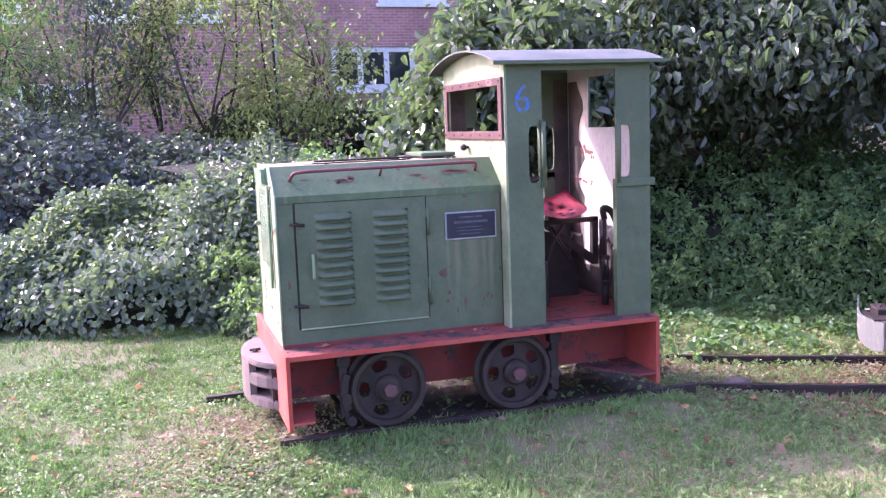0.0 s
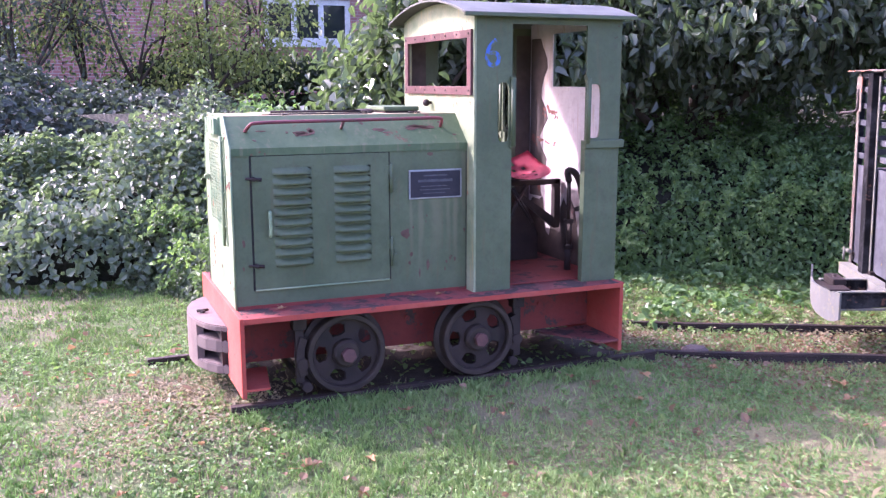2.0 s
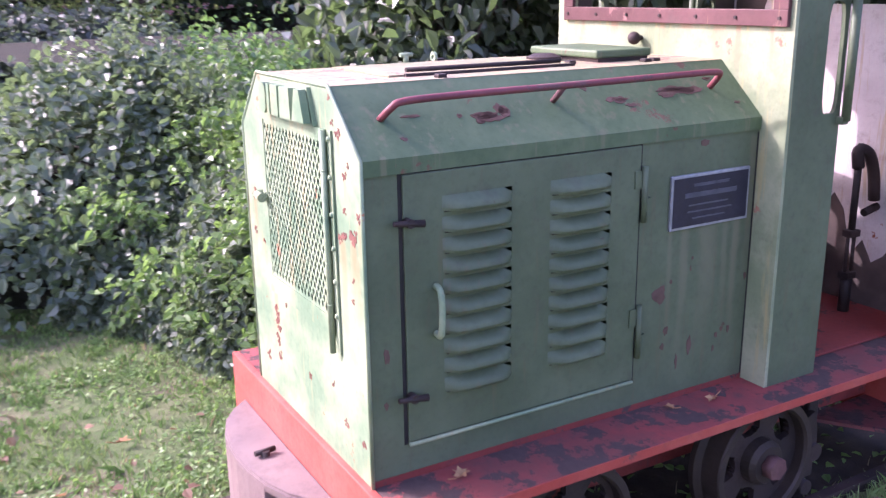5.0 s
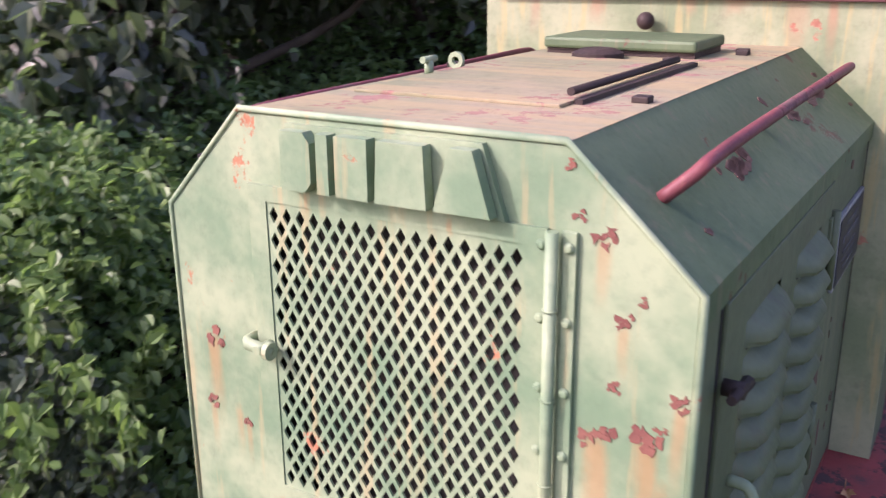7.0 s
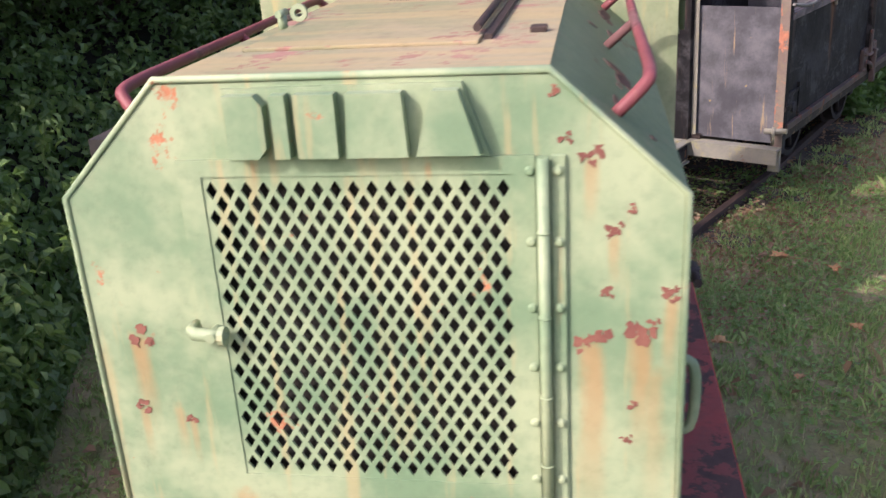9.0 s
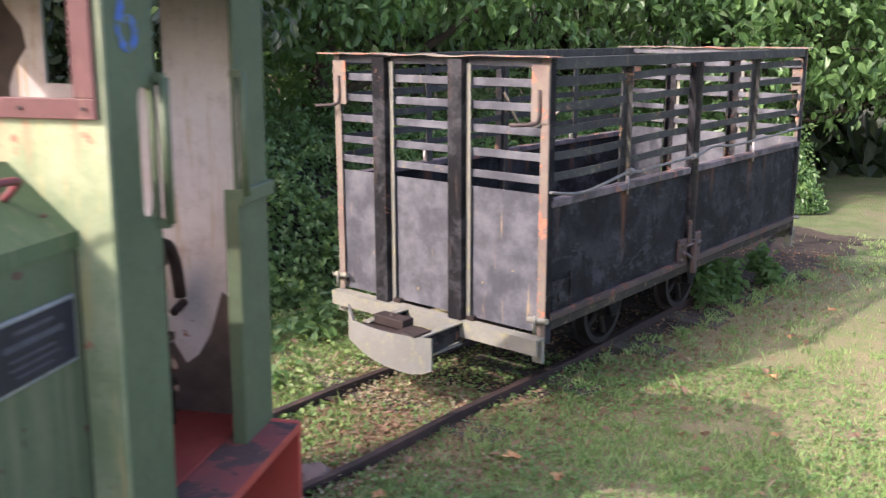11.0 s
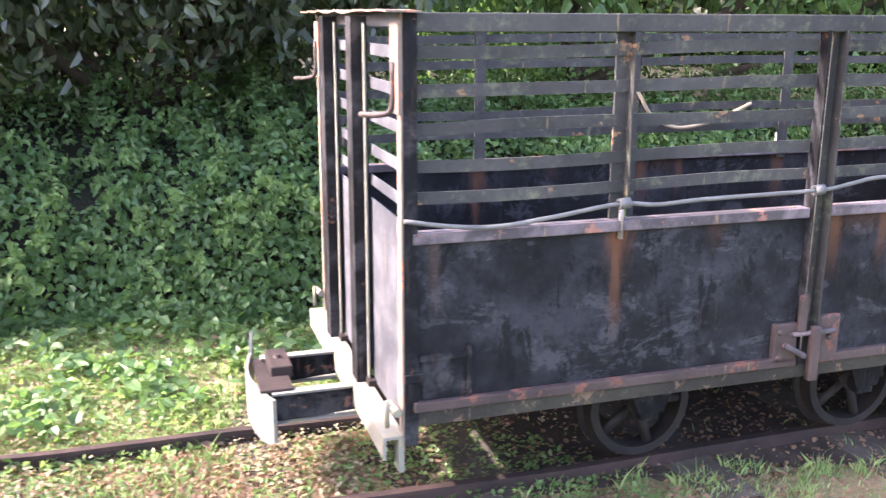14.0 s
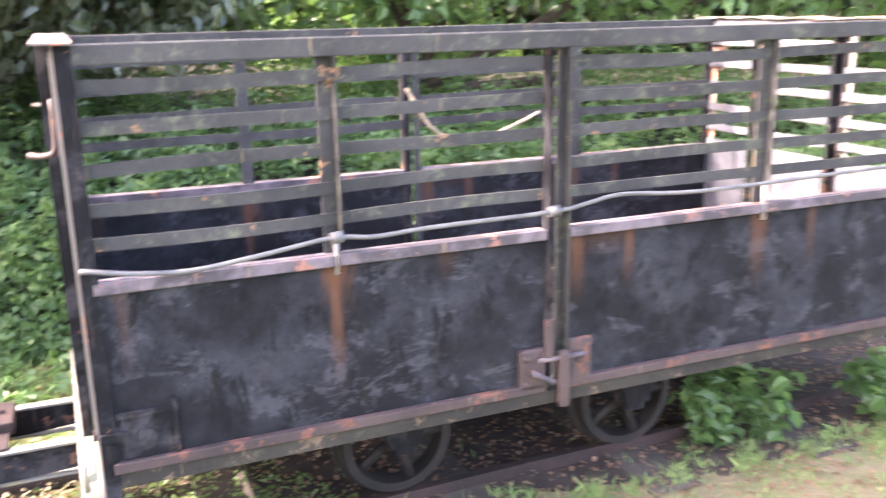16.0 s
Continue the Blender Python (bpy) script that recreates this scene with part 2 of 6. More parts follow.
M_SEAT = painted_metal("red_seat_paint", (0.56, 0.07, 0.115), (0.50, 0.11, 0.15), rust=(0.22, 0.07, 0.06), rust_at=0.66, dirt_amount=0.3, seed=41.0)
M_PLATE = plain("dark_blue_plate", (0.018, 0.018, 0.03), (0.028, 0.026, 0.042), 60, 0.4, 0.2, 0.1)
M_SILVER = plain("dull_silver_edge", (0.32, 0.33, 0.36), (0.22, 0.23, 0.26), 60, 0.45, 0.5, 0.1)
def worn_figure():
    n = Nodes("worn_blue_paint")
    worn = n.ramp(n.noise(22, 5, 0.7, seed=5.0), 0.46, 0.56)
    n.set(n.mix(worn, (0.035, 0.11, 0.42), (0.075, 0.10, 0.06)), 0.55)
    return n.mat


M_BLUE = worn_figure()
M_BRASS = plain("bright_worn_steel", (0.42, 0.38, 0.36), (0.25, 0.22, 0.22), 50, 0.4, 0.6, 0.1)
M_CABLE = plain("grey_pipe", (0.10, 0.10, 0.10), (0.17, 0.165, 0.155), 40, 0.6, 0.2)
M_WOOD = plain("old_hose", (0.34, 0.27, 0.18), (0.25, 0.2, 0.14), 30, 0.8)
M_DARK = plain("dark_radiator", (0.012, 0.012, 0.012), (0.03, 0.025, 0.022), 60, 0.8)
M_BARK = plain("bark", (0.055, 0.042, 0.032), (0.09, 0.07, 0.052), 22, 0.95, 0.0, 0.9, 0.02)
M_FALLEN = plain("dry_leaf", (0.30, 0.14, 0.07), (0.42, 0.26, 0.12), 30, 0.8)
M_STONE = plain("brown_stump", (0.10, 0.075, 0.07), (0.15, 0.11, 0.10), 25, 0.9, 0.0, 0.8, 0.01)
M_IVY = leaf_material("ivy_leaves", (0.045, 0.07, 0.04), (0.20, 0.24, 0.165), (0.16, 0.24, 0.08), 0.36, 0.6)
M_SHRUB = leaf_material("dark_shrub_leaves", (0.03, 0.04, 0.035), (0.115, 0.135, 0.115), (0.09, 0.13, 0.06), 0.42, 0.55)
M_BIGLEAF = leaf_material("large_glossy_leaves", (0.024, 0.04, 0.022), (0.165, 0.19, 0.13), (0.13, 0.21, 0.06), 0.28, 0.7)
M_COVER = leaf_material("undergrowth_leaves", (0.026, 0.07, 0.02), (0.165, 0.27, 0.105), (0.19, 0.34, 0.08), 0.4, 0.45)
M_YOUNG = leaf_material("yellow_green_leaves", (0.05, 0.08, 0.03), (0.22, 0.27, 0.09), (0.34, 0.44, 0.12), 0.45, 0.5)
M_HEDGE = leaf_material("dark_hedge_leaves", (0.012, 0.022, 0.010), (0.03, 0.05, 0.02), (0.05, 0.09, 0.02), 0.5, 0.4)
def grass_material():
    n = Nodes("grass_blades")
    lush, dry, pale = (0.08, 0.17, 0.036), (0.31, 0.29, 0.14), (0.21, 0.34, 0.10)
    tint = n.mix(n.island(), lush, pale)
    tint = n.mix(n.math("MULTIPLY", n.ramp(n.noise(2.2, 4, 0.6, seed=3.0), 0.48, 0.66), 0.25), tint, dry)
    tint = n.mix(n.math("MULTIPLY", n.ramp(n.noise(7.0, 3, 0.6, seed=5.0), 0.45, 0.62), 0.6), tint, (0.085, 0.15, 0.045))
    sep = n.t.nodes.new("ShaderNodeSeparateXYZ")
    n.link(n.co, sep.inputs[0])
    # paler blades eastward, lifting the colour where the locomotive shades the lawn
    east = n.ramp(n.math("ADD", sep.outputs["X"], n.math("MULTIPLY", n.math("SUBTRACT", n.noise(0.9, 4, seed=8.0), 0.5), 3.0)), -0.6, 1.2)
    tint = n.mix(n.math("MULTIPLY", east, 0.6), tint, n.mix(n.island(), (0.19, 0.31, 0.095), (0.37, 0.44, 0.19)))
    n.set(tint, 0.6, 0.0, 0.3)
    tr = n.t.nodes.new("ShaderNodeBsdfTranslucent")
    n.link(tint, tr.inputs["Color"])
    mx = n.t.nodes.new("ShaderNodeMixShader")
    mx.inputs[0].default_value = 0.35
    n.link(n.b.outputs[0], mx.inputs[1])
    n.link(tr.outputs[0], mx.inputs[2])
    n.link(mx.outputs[0], n.t.nodes["Material Output"].inputs["Surface"])
    return n.mat


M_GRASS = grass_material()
M_STRAW = leaf_material("straw_blades", (0.25, 0.215, 0.14), (0.40, 0.345, 0.23), (0.3, 0.24, 0.12), 0.7, 0.2)
M_WEED = leaf_material("weed_leaves", (0.05, 0.105, 0.026), (0.19, 0.28, 0.10), (0.24, 0.40, 0.09), 0.45, 0.4)
M_LITTER = leaf_material("leaf_litter", (0.11, 0.07, 0.05), (0.34, 0.22, 0.15), (0.3, 0.18, 0.08), 0.7, 0.2)


def ground_material():
    n = Nodes("lawn_soil")
    big = n.ramp(n.noise(1.6, 5, 0.65), 0.42, 0.60)
    mid = n.ramp(n.noise(6, 5, 0.7, seed=2.0), 0.45, 0.62)
    fine = n.noise(70, 5, 0.75, seed=4.0)
    col = n.mix(big, (0.085, 0.13, 0.045), (0.17, 0.145, 0.095))
    col = n.mix(mid, col, (0.13, 0.16, 0.07))
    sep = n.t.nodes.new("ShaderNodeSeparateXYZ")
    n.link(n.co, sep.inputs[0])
    # dry tan ground eastward, made paler also to offset the locomotive's shadow
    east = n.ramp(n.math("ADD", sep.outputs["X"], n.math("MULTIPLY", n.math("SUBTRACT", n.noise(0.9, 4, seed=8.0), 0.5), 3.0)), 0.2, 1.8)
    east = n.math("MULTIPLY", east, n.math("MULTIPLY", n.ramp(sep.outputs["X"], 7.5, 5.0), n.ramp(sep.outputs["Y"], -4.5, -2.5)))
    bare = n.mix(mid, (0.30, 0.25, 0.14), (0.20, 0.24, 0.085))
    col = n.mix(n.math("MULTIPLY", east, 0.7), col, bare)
    col = n.mix(n.math("MULTIPLY", n.ramp(fine, 0.4, 0.7), 0.6), col, (0.10, 0.085, 0.06))
    n.set(col, 0.95, 0.0, 0.15)
    n.bump(n.math("ADD", fine, n.noise(14, 4)), 0.8, 0.02)
    return n.mat


def brick_material():
    n = Nodes("red_brick")
    sep = n.t.nodes.new("ShaderNodeSeparateXYZ")
    n.link(n.co, sep.inputs[0])
    com = n.t.nodes.new("ShaderNodeCombineXYZ")
    n.link(sep.outputs["X"], com.inputs["X"])
    n.link(sep.outputs["Z"], com.inputs["Y"])
    br = n.t.nodes.new("ShaderNodeTexBrick")
    n.link(com.outputs[0], br.inputs["Vector"])
    br.inputs["Color1"].default_value = (0.46, 0.215, 0.185, 1)
    br.inputs["Color2"].default_value = (0.36, 0.165, 0.15, 1)
    br.inputs["Mortar"].default_value = (0.48, 0.40, 0.37, 1)
    for k, v in (("Scale", 1.0), ("Brick Width", 0.22), ("Row Height", 0.072), ("Mortar Size", 0.006)):
        br.inputs[k].default_value = v
    col = n.mix(n.math("MULTIPLY", n.ramp(n.noise(0.6, 4), 0.4, 0.7), 0.4), br.outputs["Color"], (0.13, 0.07, 0.065))
    n.set(col, 0.9, 0.0, 0.2)
    n.bump(br.outputs["Fac"], -0.5, 0.01)
    return n.mat


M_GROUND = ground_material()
M_BRICK = brick_material()
M_WINWHITE = plain("white_window_paint", (0.75, 0.75, 0.73), (0.68, 0.68, 0.66), 20, 0.5, 0.0, 0.1)
M_PANE = Nodes("window_glass").set((0.02, 0.025, 0.03), 0.06, 0.0, 0.6).mat
M_TILE = plain("dark_roof_tile", (0.07, 0.05, 0.045), (0.10, 0.065, 0.055), 12, 0.8)


# ---- mesh helpers ----
def box(bm, x0, x1, y0, y1, z0, z1, bevel=0.0):
    m = Matrix.LocRotScale(((x0 + x1) / 2, (y0 + y1) / 2, (z0 + z1) / 2), None, (abs(x1 - x0), abs(y1 - y0), abs(z1 - z0)))
    vs = bmesh.ops.create_cube(bm, size=1.0, matrix=m)["verts"]
    if bevel:
        es = list({e for v in vs for e in v.link_edges})
        bmesh.ops.bevel(bm, geom=es, offset=bevel, segments=2, profile=0.5, affect="EDGES")
    return bm


def prism(bm, poly, axis, a0, a1):
    """Extrude a polygon, given in the two other axes in order, along an axis."""
    def place(p, a):
        q = list(p)
        q.insert("xyz".index(axis), a)
        return bm.verts.new(q)
    lo, hi = [place(p, a0) for p in poly], [place(p, a1) for p in poly]
    n = len(poly)
    fs = [bm.faces.new(lo), bm.faces.new(hi[::-1])]
    for i in range(n):
        fs.append(bm.faces.new((lo[i], hi[i], hi[(i + 1) % n], lo[(i + 1) % n])))
    bmesh.ops.recalc_face_normals(bm, faces=fs)
    return bm


def tube(bm, pts, r, seg=8, closed=False):
    """A round bar along a line of points."""
    pts = [Vector(p) for p in pts]
    rings = []
    up = None
    for i, p in enumerate(pts):
        d = (pts[min(i + 1, len(pts) - 1)] - pts[max(i - 1, 0)]).normalized()
        if up is None:
            up = d.orthogonal().normalized()
        up = (up - d * up.dot(d)).normalized()
        side = d.cross(up)
        rr = r[i] if isinstance(r, (list, tuple)) else r
        rings.append([bm.verts.new(p + rr * (math.cos(a) * up + math.sin(a) * side)) for a in [2 * math.pi * k / seg for k in range(seg)]])
    fs = []
    for a, b in zip(rings, rings[1:]):
        for k in range(seg):
            f = bm.faces.new((a[k], a[(k + 1) % seg], b[(k + 1) % seg], b[k]))
            f.smooth = True
            fs.append(f)
    fs += [bm.faces.new(rings[0][::-1]), bm.faces.new(rings[-1])]
    bmesh.ops.recalc_face_normals(bm, faces=fs)
    return bm


def lathe(bm, profile, centre, seg=40, axis="y"):
    """Turn a profile of (radius, along) about an axis through centre; the profile is a closed loop."""
    c = Vector(centre)
    rings = []
    for k in range(seg):
        a = 2 * math.pi * k / seg
        ca, sa = math.cos(a), math.sin(a)
        rings.append([bm.verts.new(c + (Vector((r * ca, t, r * sa)) if axis == "y" else Vector((r * ca, r * sa, t)) if axis == "z" else Vector((t, r * ca, r * sa)))) for r, t in profile])
    fs = []
    for k in range(seg):
        a, b = rings[k], rings[(k + 1) % seg]
        for i in range(len(profile)):
            j = (i + 1) % len(profile)
            fs.append(bm.faces.new((a[i], b[i], b[j], a[j])))
    bmesh.ops.recalc_face_normals(bm, faces=fs)
    return bm


def smooth_curve(pts, n=6):
    """Points on a smooth curve through the given ones."""
    p = [Vector(q) for q in pts]
    p = [2 * p[0] - p[1]] + p + [2 * p[-1] - p[-2]]
    out = []
    for i in range(1, len(p) - 2):
        for k in range(n):
            t = k / n
            out.append(0.5 * (2 * p[i] + (p[i + 1] - p[i - 1]) * t + (2 * p[i - 1] - 5 * p[i] + 4 * p[i + 1] - p[i + 2]) * t * t + (3 * p[i] - p[i - 1] - 3 * p[i + 1] + p[i + 2]) * t ** 3))
    out.append(p[-2])
    return out


def part(name, bm, material, parent=None, label="", kind=""):
    """Links a bmesh as one mesh object, under a thing or a part."""
    me = bpy.data.meshes.new(name)
    bm.to_mesh(me)
    bm.free()
    me.materials.append(material)
    ob = new(name, me)
    if parent is not None:
        ob.parent = parent
    return tagged(ob, label, kind=kind)


def thing(name, label, category, at=None, group="", kind=""):
    ob = new(name)
    if at is not None:
        ob.matrix_world = at
    return tagged(ob, label, category, group, kind)


def B():
    return bmesh.new()


def cloud_mesh(name, verts, faces, material, parent=None, label="", kind=""):
    me = bpy.data.meshes.new(name)
    me.from_pydata(verts.tolist(), [], faces.tolist())
    me.materials.append(material)
    ob = new(name, me)
    if parent is not None:
        ob.parent = parent
    return tagged(ob, label, kind=kind)


def leaves(centres, outward, length, rng, width=0.6, droop=0.3, spread=0.8, fold=0.18):
    """Vertices and faces of many folded leaves of six corners, facing roughly outward."""
    n = len(centres)
    nrm = outward + spread * rng.normal(size=(n, 3))
    nrm /= np.linalg.norm(nrm, axis=1, keepdims=True)
    axis = rng.normal(size=(n, 3))
    axis[:, 2] -= droop * 3
    axis -= nrm * np.sum(axis * nrm, axis=1, keepdims=True)
    axis /= np.linalg.norm(axis, axis=1, keepdims=True) + 1e-9
    side = np.cross(axis, nrm)
    ln = (length * rng.uniform(0.6, 1.3, n))[:, None]
    w = ln * width * 0.5
    c = centres
    base = c - axis * ln * 0.5
    tip = c + axis * ln * 0.5 - nrm * ln * 0.12
    lo_l, lo_r = c - axis * ln * 0.2 + side * w + nrm * ln * fold, c - axis * ln * 0.2 - side * w + nrm * ln * fold
    hi_l, hi_r = c + axis * ln * 0.2 + side * w * 0.75 + nrm * ln * fold * 0.6, c + axis * ln * 0.2 - side * w * 0.75 + nrm * ln * fold * 0.6
    verts = np.stack([base, lo_l, hi_l, tip, hi_r, lo_r], axis=1).reshape(-1, 3)
    f = np.array([[0, 3, 2, 1], [0, 5, 4, 3]])
    faces = (f[None] + (np.arange(n) * 6)[:, None, None]).reshape(-1, 4)
    return verts, faces


def lump(x, y, seed, scale):
    return noise.noise(Vector((x * scale, y * scale, seed)))


# ---- ground, rails ----
LOCO_Y = 0.41
RAIL_Z = 0.08
LOCO_RAIL = 0.132
WAGON_AT = (3.644, -0.832)
WAGON_TURN = -29.0


def ground_z(x, y):
    z = 0.015 + 0.015 * lump(x, y, 3.0, 0.5) + 0.010 * lump(x, y, 5.0, 2.2)
    out = math.hypot(max(0.0, -0.35 - x, x - 2.2), max(0.0, -0.28 - y, y - 1.05))
    z += 0.068 * max(0.0, 1.0 - out / 0.9) ** 2
    if y > 1.2:
        z += 0.05 * min(1.0, (y - 1.2) / 1.5)
    return z


def make_ground():
    xs = np.concatenate([np.linspace(-400, -12, 8), np.linspace(-8, 12, 121), np.linspace(16, 400, 8)])
    ys = np.concatenate([np.linspace(-400, -12, 8), np.linspace(-8, 10, 109), np.linspace(14, 400, 8)])
    verts = np.array([(x, y, ground_z(x, y) if abs(x) < 14 and abs(y) < 12 else 0.03) for y in ys for x in xs])
    nx = len(xs)
    faces = np.array([(j * nx + i, j * nx + i + 1, (j + 1) * nx + i + 1, (j + 1) * nx + i) for j in range(len(ys) - 1) for i in range(nx - 1)])
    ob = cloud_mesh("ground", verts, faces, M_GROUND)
    for p in ob.data.polygons:
        p.use_smooth = True
    return tagged(ob, "patchy lawn with bare brown soil", "ground", kind="structure")


make_ground()


def rail(label, pts, z=RAIL_Z):
    """A light flat-bottomed rail along a line of (x, y)."""
    bm = B()
    prof = [(-0.038, -0.085), (0.038, -0.085), (0.038, -0.077), (0.006, -0.068), (0.006, -0.02), (0.018, -0.014), (0.018, 0.0), (-0.018, 0.0), (-0.018, -0.014), (-0.006, -0.02), (-0.006, -0.068), (-0.038, -0.077)]
    rings = []
    for i, p in enumerate(pts):
        d = (Vector(pts[min(i + 1, len(pts) - 1)]) - Vector(pts[max(i - 1, 0)])).normalized()
        s = Vector((-d.y, d.x))
        rings.append([bm.verts.new((p[0] + s.x * a, p[1] + s.y * a, z + b)) for a, b in prof])
    n = len(prof)
    for a, b in zip(rings, rings[1:]):
        for k in range(n):
            bm.faces.new((a[k], a[(k + 1) % n], b[(k + 1) % n], b[k]))
    bm.faces.new(rings[0])
    bm.faces.new(rings[-1])
    bmesh.ops.recalc_face_normals(bm, faces=bm.faces[:])
    return tagged(part("rail", bm, M_RAIL), label, "rail", "light railway rails", "structure")


rail("rusty light rail under the locomotive sunk in grass", [(-0.06, -0.078), (1.0, -0.085), (2.36, -0.08)], LOCO_RAIL)
rail("rusty light rail under the locomotive sunk in grass", [(-0.36, 0.885), (1.0, 0.89), (2.3, 0.88)], LOCO_RAIL)
rail("dark light rail leading under the wagon", [(2.42, 0.10), (2.82, -0.13), (3.45, -0.43), (4.38, -0.93), (5.15, -1.29), (6.6, -2.0), (9.0, -2.7)])
rail("dark light rail leading under the wagon", [(2.45, 0.86), (2.75, 0.68), (3.06, 0.50), (3.64, 0.22), (4.05, 0.0), (5.5, -0.78), (7.0, -1.5), (9.0, -2.2)])


M_TIMBER = plain("grey_sleeper_timber", (0.055, 0.045, 0.036), (0.10, 0.085, 0.068), 35, 0.9, 0.0, 0.9, 0.008)


def sleeper(x, y):
    """An old timber laid across the track, split at its ends."""
    rr = random.Random(int(x * 100))
    bm = box(B(), -0.11, 0.11, -0.62, 0.62, -0.10, 0.0, 0.008)
    for v in bm.verts:
        v.co += Vector((rr.uniform(-0.006, 0.006), rr.uniform(-0.02, 0.02), rr.uniform(-0.006, 0.003)))
    ob = part("sleeper", bm, M_TIMBER)
    ob.matrix_world = pose(x, y, RAIL_Z - 0.05, 0, 0, -29 + rr.uniform(-2, 2))
    tagged(ob, "weathered grey timber sleeper half sunk under the rails", "sleeper", "sleepers of the track")


for k in range(5):
    sleeper(3.62 + 0.70 * k, -0.13 - 0.385 * k)


# ---- planting ----
def in_loco(x, y):
    return -0.05 < x < 2.2 and -0.10 < y < 0.95


def dryness(x, y):
    """How bare the lawn is at a place, from 0 to 1."""
    d = 0.27 + 0.8 * lump(x, y, 9.0, 0.9) + 0.4 * lump(x, y, 1.0, 3.0)
    d += 1.1 * math.exp(-((x + 0.3) ** 2 + (y - 0.1) ** 2) / 0.3)
    d += 0.5 * math.exp(-((y - 0.0) ** 2) / 0.08) * (x > -0.5)
    d += 0.5 * math.exp(-((x - 2.4) ** 2 + (y + 1.2) ** 2) / 0.5)
    if y < 0.0:
        d += 0.14 * min(1.0, max(-0.7, x - 0.4))
    return min(1.0, max(0.0, d))


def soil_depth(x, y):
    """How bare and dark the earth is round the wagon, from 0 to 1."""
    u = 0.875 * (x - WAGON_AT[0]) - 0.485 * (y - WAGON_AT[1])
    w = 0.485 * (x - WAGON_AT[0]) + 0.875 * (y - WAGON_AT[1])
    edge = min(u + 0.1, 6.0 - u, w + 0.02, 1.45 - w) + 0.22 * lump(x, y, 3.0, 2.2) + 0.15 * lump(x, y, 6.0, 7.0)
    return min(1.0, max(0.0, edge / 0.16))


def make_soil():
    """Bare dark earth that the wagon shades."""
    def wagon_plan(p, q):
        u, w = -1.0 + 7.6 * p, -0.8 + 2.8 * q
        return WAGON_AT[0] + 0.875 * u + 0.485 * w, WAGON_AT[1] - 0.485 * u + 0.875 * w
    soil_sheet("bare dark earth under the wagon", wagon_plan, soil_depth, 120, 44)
    soil_sheet("bare dark earth between the wheels", lambda p, q: (-0.3 + 2.9 * p, -0.35 + 1.5 * q), loco_soil_depth, 60, 32)


def loco_soil_depth(x, y):
    """How bare and dark the earth is under the locomotive, from 0 to 1."""
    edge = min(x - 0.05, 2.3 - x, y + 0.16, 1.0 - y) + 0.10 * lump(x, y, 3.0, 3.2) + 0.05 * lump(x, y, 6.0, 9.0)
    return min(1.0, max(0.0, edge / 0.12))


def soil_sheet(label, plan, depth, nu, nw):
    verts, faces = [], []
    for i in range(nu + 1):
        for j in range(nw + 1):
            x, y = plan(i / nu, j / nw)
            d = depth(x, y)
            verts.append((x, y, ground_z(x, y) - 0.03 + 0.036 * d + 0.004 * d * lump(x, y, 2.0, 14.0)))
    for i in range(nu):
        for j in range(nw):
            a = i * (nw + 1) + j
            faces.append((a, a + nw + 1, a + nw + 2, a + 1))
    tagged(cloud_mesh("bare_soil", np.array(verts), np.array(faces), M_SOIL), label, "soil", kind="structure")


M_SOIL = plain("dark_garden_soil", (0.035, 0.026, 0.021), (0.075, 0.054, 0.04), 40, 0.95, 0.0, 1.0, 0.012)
make_soil()


